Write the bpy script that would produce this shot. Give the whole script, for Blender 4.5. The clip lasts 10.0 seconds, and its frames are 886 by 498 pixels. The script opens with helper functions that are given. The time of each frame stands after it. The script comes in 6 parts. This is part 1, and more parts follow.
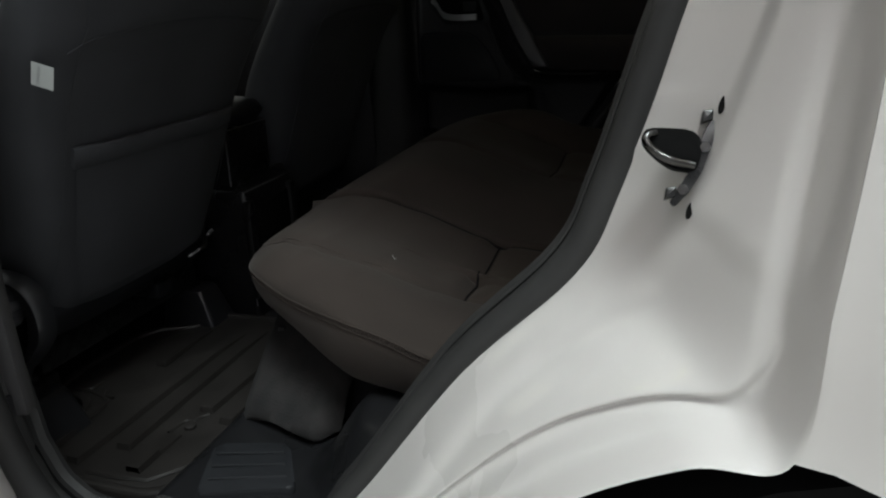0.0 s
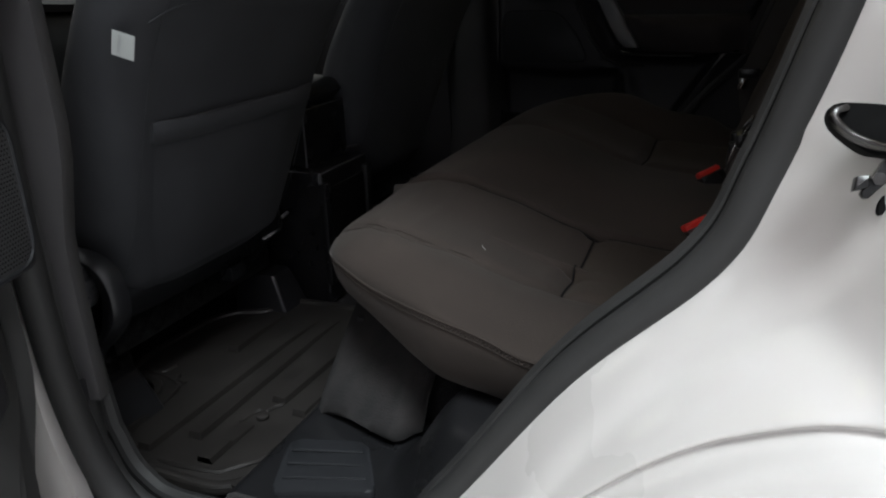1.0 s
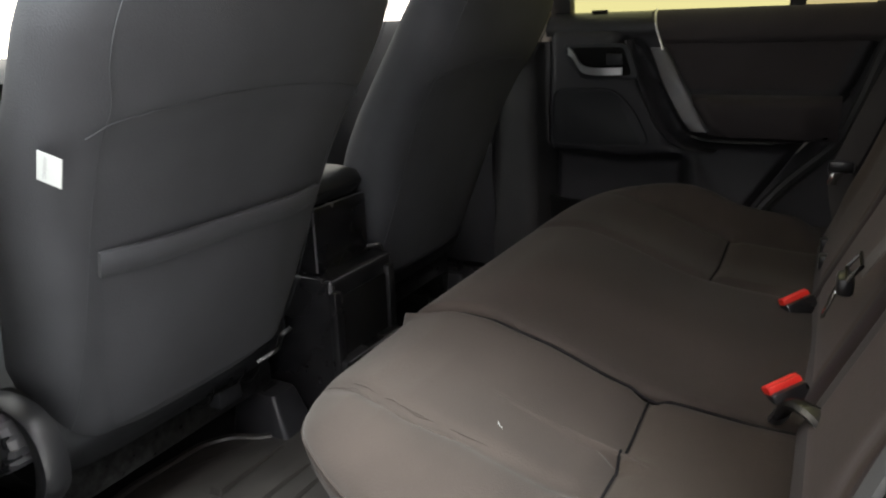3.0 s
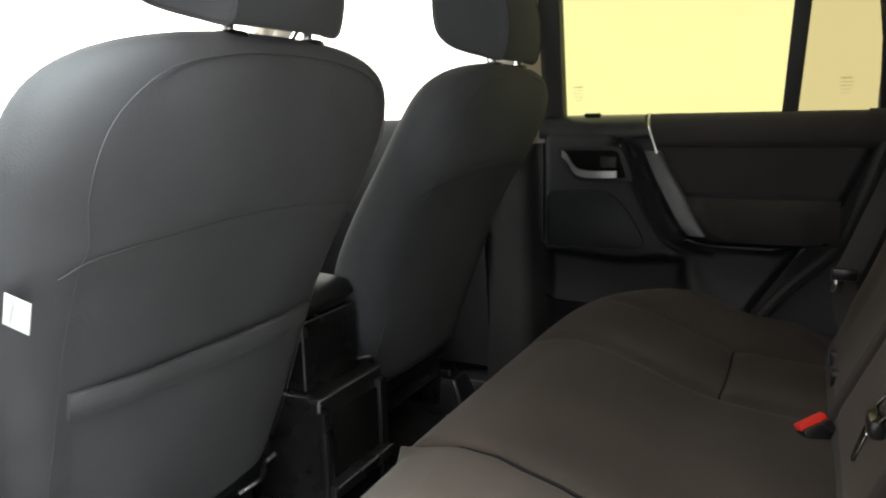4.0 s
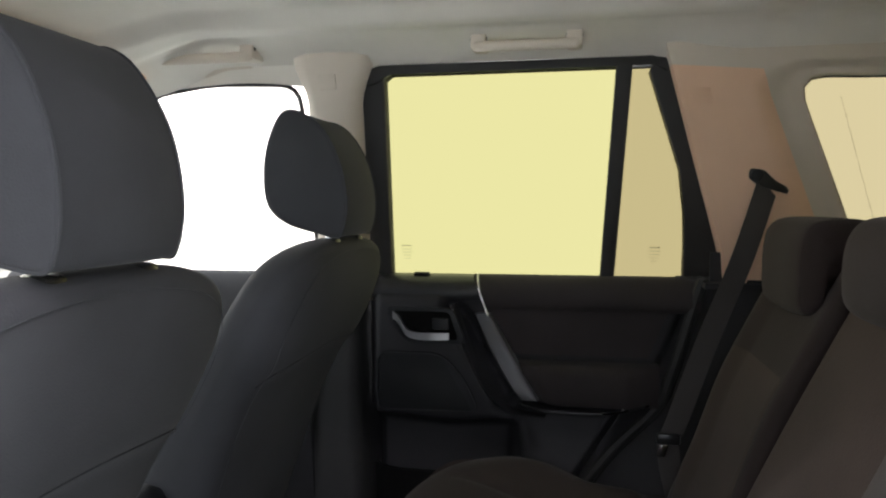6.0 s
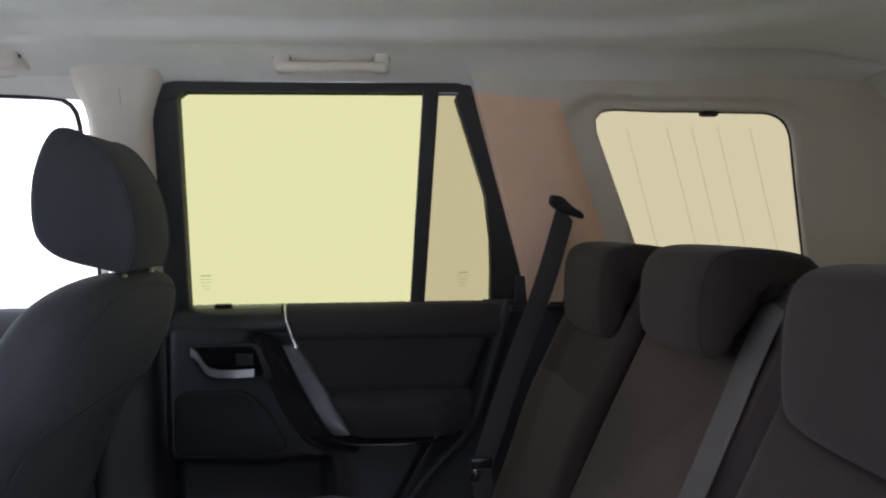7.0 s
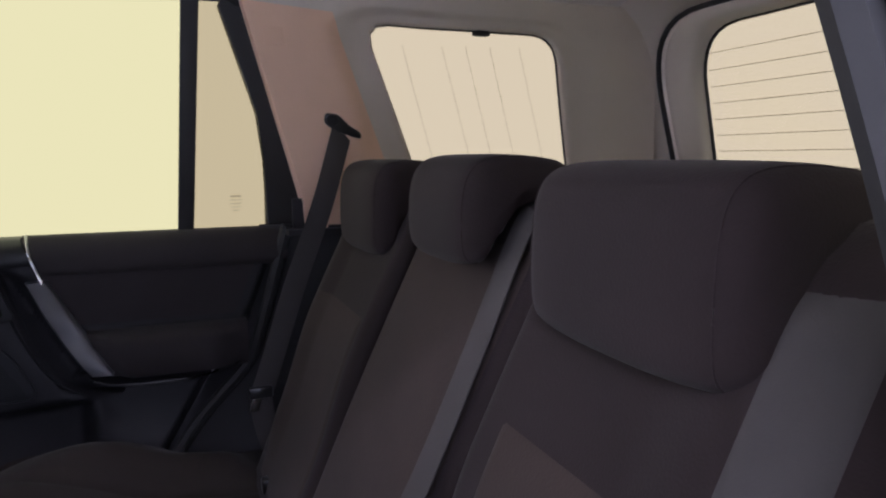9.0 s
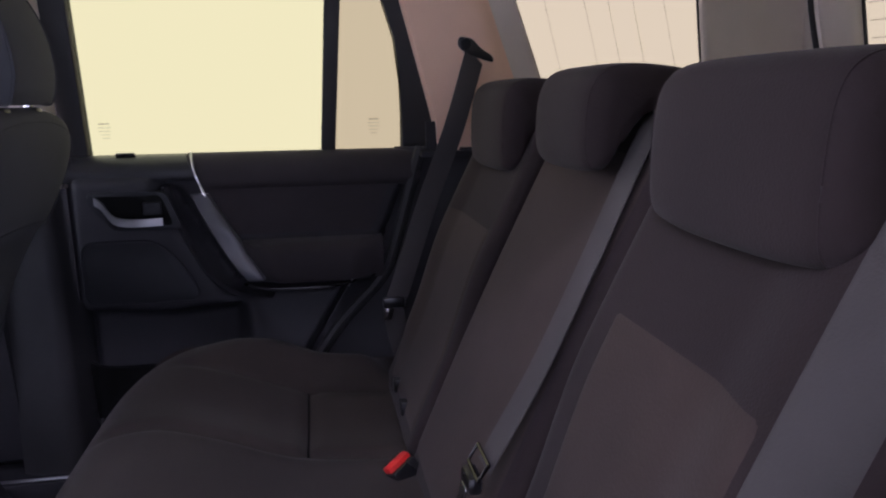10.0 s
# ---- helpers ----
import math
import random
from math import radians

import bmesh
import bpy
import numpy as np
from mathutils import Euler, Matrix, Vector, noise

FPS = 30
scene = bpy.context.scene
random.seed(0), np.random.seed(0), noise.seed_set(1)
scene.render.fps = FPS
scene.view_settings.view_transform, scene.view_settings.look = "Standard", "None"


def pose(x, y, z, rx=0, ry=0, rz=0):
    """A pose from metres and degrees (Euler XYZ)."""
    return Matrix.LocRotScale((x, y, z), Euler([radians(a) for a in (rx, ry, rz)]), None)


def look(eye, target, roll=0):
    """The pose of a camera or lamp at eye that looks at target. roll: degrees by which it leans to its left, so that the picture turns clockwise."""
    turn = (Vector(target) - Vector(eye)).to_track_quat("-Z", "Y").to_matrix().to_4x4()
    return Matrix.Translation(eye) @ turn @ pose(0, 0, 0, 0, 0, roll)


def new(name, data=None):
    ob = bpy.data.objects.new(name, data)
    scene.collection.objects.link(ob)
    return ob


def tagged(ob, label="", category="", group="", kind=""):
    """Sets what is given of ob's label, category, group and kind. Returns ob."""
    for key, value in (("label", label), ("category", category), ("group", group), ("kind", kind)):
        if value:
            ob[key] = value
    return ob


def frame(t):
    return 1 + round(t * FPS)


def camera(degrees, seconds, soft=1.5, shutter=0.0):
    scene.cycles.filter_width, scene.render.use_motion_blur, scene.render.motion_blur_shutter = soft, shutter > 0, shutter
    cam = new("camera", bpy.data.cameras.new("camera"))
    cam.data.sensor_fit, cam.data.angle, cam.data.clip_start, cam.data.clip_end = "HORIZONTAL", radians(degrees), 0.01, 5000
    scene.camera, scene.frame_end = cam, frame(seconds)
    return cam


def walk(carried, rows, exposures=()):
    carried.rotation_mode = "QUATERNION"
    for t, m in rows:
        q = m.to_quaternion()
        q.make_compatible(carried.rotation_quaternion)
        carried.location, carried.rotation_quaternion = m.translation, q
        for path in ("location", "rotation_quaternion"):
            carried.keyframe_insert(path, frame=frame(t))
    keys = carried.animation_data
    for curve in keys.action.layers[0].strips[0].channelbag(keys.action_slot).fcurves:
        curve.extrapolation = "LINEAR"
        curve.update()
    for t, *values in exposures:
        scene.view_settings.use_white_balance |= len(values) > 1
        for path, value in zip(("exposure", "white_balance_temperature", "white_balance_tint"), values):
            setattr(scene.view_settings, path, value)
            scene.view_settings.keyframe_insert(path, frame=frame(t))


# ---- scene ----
from mathutils.bvhtree import BVHTree

cam = camera(62.4, 10.0, soft=2.15)

PATH = [
    (0, (0.051, -1.363, 1.112), (-0.534, 0.427, 0.438), -1.7),
    (0.5, (0.022, -1.35, 1.104), (-0.656, 0.405, 0.425), -2.0),
    (1, (-0.017, -1.306, 1.089), (-0.75, 0.417, 0.387), -1.7),
    (1.5, (-0.053, -1.228, 1.081), (-0.825, 0.471, 0.361), -1.2),
    (2, (-0.075, -1.165, 1.083), (-0.884, 0.52, 0.373), -1.0),
    (2.2, (-0.08, -1.148, 1.09), (-0.908, 0.536, 0.401), -0.9),
    (3.3, (-0.053, -1.039, 1.153), (-0.963, 0.664, 0.632), -1.5),
    (3.5, (-0.093, -1.036, 1.159), (-0.972, 0.697, 0.684), -1.4),
    (4, (-0.102, -1.005, 1.187), (-0.986, 0.75, 0.814), -1.4),
    (4.5, (-0.124, -0.978, 1.202), (-0.97, 0.813, 0.921), -1.1),
    (5, (-0.141, -0.954, 1.241), (-0.904, 0.884, 1.041), -0.8),
    (5.2, (-0.155, -0.952, 1.253), (-0.863, 0.911, 1.08), -0.6),
    (6.3, (-0.215, -0.917, 1.338), (-0.437, 1.068, 1.246), -0.1),
    (6.5, (-0.218, -0.904, 1.336), (-0.336, 1.091, 1.262), -0.2),
    (7, (-0.218, -0.882, 1.343), (-0.064, 1.111, 1.275), -0.5),
    (7.5, (-0.21, -0.861, 1.342), (0.2, 1.095, 1.256), -0.7),
    (8, (-0.182, -0.841, 1.344), (0.414, 1.064, 1.215), -0.8),
    (8.5, (-0.167, -0.834, 1.328), (0.524, 1.034, 1.145), -0.8),
    (9, (-0.173, -0.85, 1.312), (0.514, 1.011, 1.061), -0.7),
    (9.5, (-0.18, -0.876, 1.287), (0.396, 1.011, 0.961), -0.8),
    (10, (-0.183, -0.907, 1.277), (0.154, 1.023, 0.873), -0.8),
]
EXPOSURES = [
    (0, -0.90, 6400, 16), (0.5, -0.85, 6350, 16), (1, -0.48, 6300, 20), (1.5, 0.26, 6300, 27), (2, 1.28, 6400, 25), (3.5, 1.60, 6600, 16), (4, 1.80, 6600, 14), (5, 1.75, 6500, 15), (6.5, 1.42, 5900, 22), (7, 1.42, 5600, 25), (8, 1.36, 5170, 45), (8.5, 1.45, 5460, 38), (9.5, 1.5, 5460, 40), (10, 1.55, 5430, 44),
]
walk(cam, [(t, look(eye, target, roll)) for t, eye, target, roll in PATH], EXPOSURES)

# ---- world and light ----
world = bpy.data.worlds.new("world")
scene.world = world
world.use_nodes = True
bg = world.node_tree.nodes["Background"]
bg.inputs["Color"].default_value = (0.96, 1.0, 0.98, 1)
bg.inputs["Strength"].default_value = 1.2
sun = new("sun", bpy.data.lights.new("sun", "SUN"))
sun.data.energy, sun.data.angle, sun.data.color = 6.0, radians(18), (0.86, 1.0, 0.95)
sun.matrix_world = look((1.2, -2.0, 5.4), (0, 0, 0.6))


# ---- mesh helpers ----
def lerp_table(x, table):
    return float(np.interp(x, [r[0] for r in table], [r[1] for r in table]))


def smooth(a, b, x):
    q = min(max((x - a) / (b - a), 0.0), 1.0)
    return q * q * (3 - 2 * q)


def bump_at(x, c, w):
    return math.exp(-((x - c) / w) ** 2)


def spline(pts, n):
    """n points along a smooth curve through pts."""
    p = [Vector(q) for q in pts]
    p = [2 * p[0] - p[1]] + p + [2 * p[-1] - p[-2]]
    out = []
    for k in range(n):
        u = k / (n - 1) * (len(pts) - 1)
        i = min(int(u), len(pts) - 2)
        q = u - i
        a, b, c, d = p[i:i + 4]
        out.append(0.5 * (2 * b + (c - a) * q + (2 * a - 5 * b + 4 * c - d) * q ** 2 + (3 * b - a - 3 * c + d) * q ** 3))
    return out


def loft(bm, rings, closed=True, cap=True):
    rows = [[bm.verts.new(p) for p in r] for r in rings]
    n = len(rows[0])
    for a, b in zip(rows, rows[1:]):
        for i in range(n if closed else n - 1):
            j = (i + 1) % n
            bm.faces.new((a[i], a[j], b[j], b[i]))
    if cap and closed:
        for r in (rows[0], rows[-1]):
            mid = bm.verts.new(sum((v.co for v in r), Vector()) / n)
            for i in range(n):
                bm.faces.new((r[i], r[(i + 1) % n], mid))
    return bm


def oval(a, b, n, count):
    """A superellipse of half-axes a and b."""
    out = []
    for k in range(count):
        t = 2 * math.pi * k / count
        c, s = math.cos(t), math.sin(t)
        out.append((a * math.copysign(abs(c) ** (2 / n), c), b * math.copysign(abs(s) ** (2 / n), s)))
    return out


def grid(bm, f, nu, nv):
    """An open sheet f(u, v), u and v from 0 to 1."""
    return loft(bm, [[f(i / nu, j / nv) for j in range(nv + 1)] for i in range(nu + 1)], closed=False, cap=False)


def slab(bm, f, nu, nv, thick):
    """A sheet f(u, v) given a thickness along the vector thick."""
    t = Vector(thick)
    rings = []
    for i in range(nu + 1):
        top = [Vector(f(i / nu, j / nv)) for j in range(nv + 1)]
        rings.append(top + [p + t for p in reversed(top)])
    return loft(bm, rings)


def tube(bm, pts, r, n=8, closed=False, flat=1.0, ref=(0, 0, 1)):
    """A round or flattened tube along pts."""
    p = [Vector(q) for q in pts]
    rings = []
    for i, q in enumerate(p):
        a = p[(i - 1) % len(p)] if closed or i else p[0]
        b = p[(i + 1) % len(p)] if closed or i < len(p) - 1 else p[-1]
        d = (b - a).normalized()
        side = d.cross(Vector(ref))
        side = side.normalized() if side.length > 1e-4 else d.orthogonal().normalized()
        up = side.cross(d).normalized()
        rings.append([q + r * math.cos(2 * math.pi * k / n) * side + r * flat * math.sin(2 * math.pi * k / n) * up for k in range(n)])
    if closed:
        rings.append(rings[0])
        loft(bm, rings, cap=False)
        bmesh.ops.remove_doubles(bm, verts=bm.verts, dist=1e-6)
        return bm
    return loft(bm, rings)


def band(bm, pts, width, thick, across):
    """A flat strap along pts, width along the vector(s) across."""
    p = [Vector(q) for q in pts]
    rings = []
    for i, q in enumerate(p):
        d = (p[min(i + 1, len(p) - 1)] - p[max(i - 1, 0)]).normalized()
        w = Vector(across)
        w = (w - w.dot(d) * d).normalized()
        n = d.cross(w).normalized()
        rings.append([q + w * width / 2 * sx + n * thick / 2 * sn for sx, sn in ((-1, -0.6), (-0.9, -1), (0.9, -1), (1, -0.6), (1, 0.6), (0.9, 1), (-0.9, 1), (-1, 0.6))])
    return loft(bm, rings)


def rbox(bm, lo, hi, r=0.006, seg=2, m=None):
    """A box with rounded edges from corner lo to corner hi."""
    made = bmesh.ops.create_cube(bm, size=1.0)["verts"]
    c, s = (Vector(lo) + Vector(hi)) / 2, Vector(hi) - Vector(lo)
    for v in made:
        v.co = Vector((v.co.x * s.x, v.co.y * s.y, v.co.z * s.z)) + c
        if m is not None:
            v.co = m @ v.co
    if r > 0:
        edges = {e for v in made for e in v.link_edges}
        bmesh.ops.bevel(bm, geom=list(edges), offset=r, segments=seg, affect="EDGES", profile=0.5)
    return bm


def plate(bm, poly, f, thick, bevel=0.0):
    """A flat plate whose outline poly holds (x, z), laid out by f(x, z) and given a thickness along the vector thick."""
    t = Vector(thick)
    a = [bm.verts.new(f(x, z)) for x, z in poly]
    b = [bm.verts.new(Vector(f(x, z)) + t) for x, z in poly]
    n = len(poly)
    faces = [bm.faces.new(a), bm.faces.new(list(reversed(b)))]
    for i in range(n):
        faces.append(bm.faces.new((a[(i + 1) % n], a[i], b[i], b[(i + 1) % n])))
    if bevel:
        bmesh.ops.bevel(bm, geom=[e for e in faces[0].edges] + [e for e in faces[1].edges], offset=bevel, segments=2, affect="EDGES", profile=0.5)
    return bm


def disc(bm, c, r, depth, axis="y", n=24, bevel=0.002):
    m = {"y": pose(*c, 90, 0, 0), "x": pose(*c, 0, 90, 0), "z": pose(*c)}[axis]
    made = bmesh.ops.create_cone(bm, cap_ends=True, segments=n, radius1=r, radius2=r, depth=depth, matrix=m)["verts"]
    if bevel:
        edges = [e for e in {e for v in made for e in v.link_edges} if any(len(f.verts) > 4 for f in e.link_faces)]
        bmesh.ops.bevel(bm, geom=edges, offset=bevel, segments=2, affect="EDGES", profile=0.5)
    return bm


def round_poly(poly, r, seg=4):
    """The outline poly with its corners rounded by about r."""
    out = []
    n = len(poly)
    for i in range(n):
        p, a, b = (Vector(poly[k % n]) for k in (i, i - 1, i + 1))
        da, db = (a - p), (b - p)
        q = min(r, da.length * 0.45, db.length * 0.45)
        s, e = p + da.normalized() * q, p + db.normalized() * q
        for k in range(seg + 1):
            u = k / seg
            out.append(tuple((1 - u) ** 2 * s + 2 * u * (1 - u) * p + u * u * e))
    return out


def thing(name, label, category, at=(0, 0, 0), group="", kind=""):
    ob = new(name)
    ob.location = at
    ob.empty_display_size = 0.05
    return tagged(ob, label, category, group, kind)


def finish(bm, name, material, angle=40):
    bmesh.ops.recalc_face_normals(bm, faces=bm.faces)
    me = bpy.data.meshes.new(name)
    bm.to_mesh(me)
    bm.free()
    me.polygons.foreach_set("use_smooth", [True] * len(me.polygons))
    me.set_sharp_from_angle(angle=radians(angle))
    me.materials.append(material)
    return me


def part(name, bm, material, parent, label="", angle=40):
    ob = new(name, finish(bm, name, material, angle))
    ob.parent = parent
    top = parent
    off = Vector()
    while top:
        off += top.location
        top = top.parent
    ob.location = -off if parent.parent is None else (0, 0, 0)
    if label:
        ob["label"] = label
    return ob


def solid(name, bm, material, label, category, kind="", group="", angle=40):
    return tagged(new(name, finish(bm, name, material, angle)), label, category, group, kind)


def B():
    return bmesh.new()


# ---- materials ----
def surface(name, base, rough, metal=0.0, fine=600.0, bump=0.1, blotch=9.0, vary=0.25, tint=None, coat=0.0, sheen=0.0, depth=0.0006):
    m = bpy.data.materials.new(name)
    m.use_nodes = True
    nt = m.node_tree
    p = nt.nodes["Principled BSDF"]
    co = nt.nodes.new("ShaderNodeTexCoord")
    n1 = nt.nodes.new("ShaderNodeTexNoise")
    n1.inputs["Scale"].default_value, n1.inputs["Detail"].default_value = blotch, 5
    n2 = nt.nodes.new("ShaderNodeTexNoise")
    n2.inputs["Scale"].default_value, n2.inputs["Detail"].default_value = fine, 3
    nt.links.new(co.outputs["Object"], n1.inputs["Vector"])
    nt.links.new(co.outputs["Object"], n2.inputs["Vector"])
    mix = nt.nodes.new("ShaderNodeMix")
    mix.data_type = "RGBA"
    other = tint or tuple(c * (1 - vary) for c in base)
    mix.inputs[6].default_value = (*other, 1)
    mix.inputs[7].default_value = (*base, 1)
    ramp = nt.nodes.new("ShaderNodeMapRange")
    ramp.inputs[1].default_value, ramp.inputs[2].default_value = 0.3, 0.7
    nt.links.new(n1.outputs["Fac"], ramp.inputs[0])
    nt.links.new(ramp.outputs[0], mix.inputs[0])
    nt.links.new(mix.outputs[2], p.inputs["Base Color"])
    rr = nt.nodes.new("ShaderNodeMapRange")
    rr.inputs[3].default_value, rr.inputs[4].default_value = max(rough - 0.08, 0.02), min(rough + 0.08, 1)
    nt.links.new(n1.outputs["Fac"], rr.inputs[0])
    nt.links.new(rr.outputs[0], p.inputs["Roughness"])
    p.inputs["Metallic"].default_value = metal
    p.inputs["Coat Weight"].default_value = coat
    p.inputs["Coat Roughness"].default_value = 0.04
    p.inputs["Sheen Weight"].default_value = sheen
    if bump:
        b = nt.nodes.new("ShaderNodeBump")
        b.inputs["Strength"].default_value, b.inputs["Distance"].default_value = bump, depth
        nt.links.new(n2.outputs["Fac"], b.inputs["Height"])
        nt.links.new(b.outputs["Normal"], p.inputs["Normal"])
    return m


def woven(name, base, weave=420.0, vary=0.3, sheen=0.04):
    """Woven cloth: two crossed sets of threads and slow wear."""
    m = surface(name, base, 0.88, fine=300, bump=0.0, vary=vary, sheen=sheen, blotch=6)
    nt = m.node_tree
    p = nt.nodes["Principled BSDF"]
    p.inputs["Specular IOR Level"].default_value = 0.2
    co = nt.nodes.new("ShaderNodeTexCoord")
    vor = nt.nodes.new("ShaderNodeTexVoronoi")
    vor.inputs["Scale"].default_value = weave
    nt.links.new(co.outputs["Object"], vor.inputs["Vector"])
    ns = nt.nodes.new("ShaderNodeTexNoise")
    ns.inputs["Scale"].default_value = 70
    nt.links.new(co.outputs["Object"], ns.inputs["Vector"])
    add = nt.nodes.new("ShaderNodeMath")
    add.operation = "MULTIPLY_ADD"
    add.inputs[1].default_value = 0.25
    nt.links.new(ns.outputs["Fac"], add.inputs[0])
    nt.links.new(vor.outputs["Distance"], add.inputs[2])
    b = nt.nodes.new("ShaderNodeBump")
    b.inputs["Strength"].default_value, b.inputs["Distance"].default_value = 0.35, 0.0006
    nt.links.new(add.outputs[0], b.inputs["Height"])
    nt.links.new(b.outputs["Normal"], p.inputs["Normal"])
    return m


def glass(name, tint, gloss=0.06):
    m = bpy.data.materials.new(name)
    m.use_nodes = True
    nt = m.node_tree
    nt.nodes.remove(nt.nodes["Principled BSDF"])
    out = nt.nodes["Material Output"]
    tr = nt.nodes.new("ShaderNodeBsdfTransparent")
    tr.inputs["Color"].default_value = (*tint, 1)
    gl = nt.nodes.new("ShaderNodeBsdfGlossy")
    gl.inputs["Roughness"].default_value = 0.02
    lw = nt.nodes.new("ShaderNodeLayerWeight")
    lw.inputs["Blend"].default_value = 0.5
    fr = nt.nodes.new("ShaderNodeMath")
    fr.operation = "POWER"
    fr.inputs[1].default_value = 5.0
    nt.links.new(lw.outputs["Facing"], fr.inputs[0])
    mix = nt.nodes.new("ShaderNodeMixShader")
    nt.links.new(fr.outputs[0], mix.inputs[0])
    nt.links.new(tr.outputs[0], mix.inputs[1])
    nt.links.new(gl.outputs[0], mix.inputs[2])
    nt.links.new(mix.outputs[0], out.inputs["Surface"])
    return m


PAINT = surface("white_paint", (0.632, 0.608, 0.588), 0.30, fine=900, bump=0.02, vary=0.02, coat=1.0, blotch=3)
CLOTH = woven("seat_cloth", (0.0285, 0.0200, 0.0196), sheen=0.07)
INSERT = woven("insert_cloth", (0.057, 0.0405, 0.0345), weave=300, sheen=0.07)
SEATIN = woven("seat_insert_cloth", (0.041, 0.0315, 0.0255), weave=300)
# same fabric as CLOTH, with the open door's light in its tone
BENCH = woven("lit_bench_cloth", (0.0395, 0.0306, 0.0262), sheen=0.05)
# seat cloth made paler, to paint the daylight on the bolsters
BOLSTER_LIT = woven("lit_bolster_cloth", (0.076, 0.0700, 0.0660), weave=500)
BACKCLOTH = woven("back_cloth", (0.0540, 0.0555, 0.0610), weave=500)
# paler copy for the near door's grille, with daylight in the tone
GRILLE_LIT = surface("lit_grille_plastic", (0.065, 0.065, 0.068), 0.45, fine=900, bump=0.1, vary=0.15)
PLASTIC = surface("black_plastic", (0.017, 0.0178, 0.020), 0.5, fine=900, bump=0.25, vary=0.2)
DARK = surface("dark_trim", (0.0275, 0.0268, 0.0295), 0.6, fine=700, bump=0.3, vary=0.2)
DOORFAB = woven("door_cloth", (0.045, 0.038, 0.039), weave=500)
GLOSSY = surface("satin_black_plastic", (0.012, 0.012, 0.013), 0.28, fine=900, bump=0.05)
RUBBER = surface("rubber", (0.034, 0.0335, 0.0335), 0.62, fine=500, bump=0.15, vary=0.3)
MAT_RUBBER = surface("mat_rubber", (0.0195, 0.0170, 0.0157), 0.46, fine=800, bump=0.3, vary=0.35, blotch=14)
CARPET = surface("carpet", (0.026, 0.025, 0.027), 0.95, fine=420, bump=0.9, vary=0.4, blotch=20, depth=0.002)
FLAP = surface("dusty_carpet", (0.0215, 0.0190, 0.0185), 0.95, fine=420, bump=0.7, tint=(0.006, 0.0055, 0.006), blotch=30, depth=0.002)
# saturated to carry the warm bounced light on the rear pillars
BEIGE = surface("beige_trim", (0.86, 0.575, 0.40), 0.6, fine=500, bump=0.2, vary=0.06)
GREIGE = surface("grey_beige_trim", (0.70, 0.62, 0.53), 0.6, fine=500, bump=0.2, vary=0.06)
LINING = surface("headlining", (0.83, 0.785, 0.715), 0.95, fine=900, bump=0.35, vary=0.08, sheen=0.2)
SILVER = surface("satin_silver", (0.55, 0.55, 0.56), 0.35, metal=0.9, fine=700, bump=0.04)
SATIN = surface("worn_satin_plastic", (0.016, 0.016, 0.018), 0.36, fine=900, bump=0.2, vary=0.3, blotch=30)
STRIPE = surface("grey_satin_paint", (0.12, 0.118, 0.126), 0.42, metal=0.2, fine=700, bump=0.05)
CHROME = surface("chrome", (0.7, 0.7, 0.7), 0.12, metal=1.0, bump=0.0, vary=0.05)
MIRROR = surface("mirror_silver", (0.92, 0.92, 0.92), 0.03, metal=1.0, bump=0.0, vary=0.01)
STEEL = surface("oily_steel", (0.075, 0.075, 0.075), 0.30, metal=0.9, fine=300, bump=0.2, vary=0.6, blotch=60)
WORN = surface("worn_chrome", (0.10, 0.10, 0.10), 0.24, metal=1.0, fine=250, bump=0.3, tint=(0.06, 0.055, 0.05), blotch=70)
RED = surface("red_plastic", (0.75, 0.03, 0.02), 0.4, fine=700, bump=0.05, vary=0.1)
WEB = woven("belt_webbing", (0.080, 0.073, 0.070), weave=700, vary=0.15)
TAG = surface("tag_cloth", (0.40, 0.41, 0.40), 0.8, fine=900, bump=0.3, vary=0.08)
# lighter copy for the near pillar, the daylight on it in the tone
FELT_LIT = surface("lit_flocked_rubber", (0.075, 0.071, 0.074), 0.9, fine=700, bump=0.4, vary=0.2)
SEAM = surface("dark_seam_and_gap", (0.010, 0.009, 0.010), 0.9, bump=0.0)
INK = surface("grey_ink", (0.28, 0.29, 0.29), 0.7, bump=0.0, vary=0.1)
SEAM.node_tree.nodes["Principled BSDF"].inputs["Specular IOR Level"].default_value = 0.05
# near black: for black parts, and to paint deep shade in recesses
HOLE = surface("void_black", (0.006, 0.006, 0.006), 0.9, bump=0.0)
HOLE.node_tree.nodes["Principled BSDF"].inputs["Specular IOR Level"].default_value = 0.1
DARK.node_tree.nodes["Principled BSDF"].inputs["Specular IOR Level"].default_value = 0.25
PAINT.node_tree.nodes["Principled BSDF"].inputs["Coat Roughness"].default_value = 0.05
PLASTIC.node_tree.nodes["Principled BSDF"].inputs["Specular IOR Level"].default_value = 0.25
RUBBER.node_tree.nodes["Principled BSDF"].inputs["Specular IOR Level"].default_value = 0.35
CARPET.node_tree.nodes["Principled BSDF"].inputs["Specular IOR Level"].default_value = 0.1
TYRE = surface("tyre_rubber", (0.018, 0.018, 0.018), 0.85, fine=300, bump=0.3, vary=0.3)
CONCRETE = surface("floor_screed", (0.52, 0.50, 0.47), 0.55, fine=60, bump=0.15, vary=0.25, blotch=0.7, depth=0.002)
TINTED = glass("tinted_glass", (0.456, 0.462, 0.325))
SMOKED = glass("smoked_glass", (0.38, 0.365, 0.265))
REARGLASS = glass("rear_glass", (0.42, 0.405, 0.315))
ETCH = glass("etched_mark", (0.66, 0.66, 0.64))
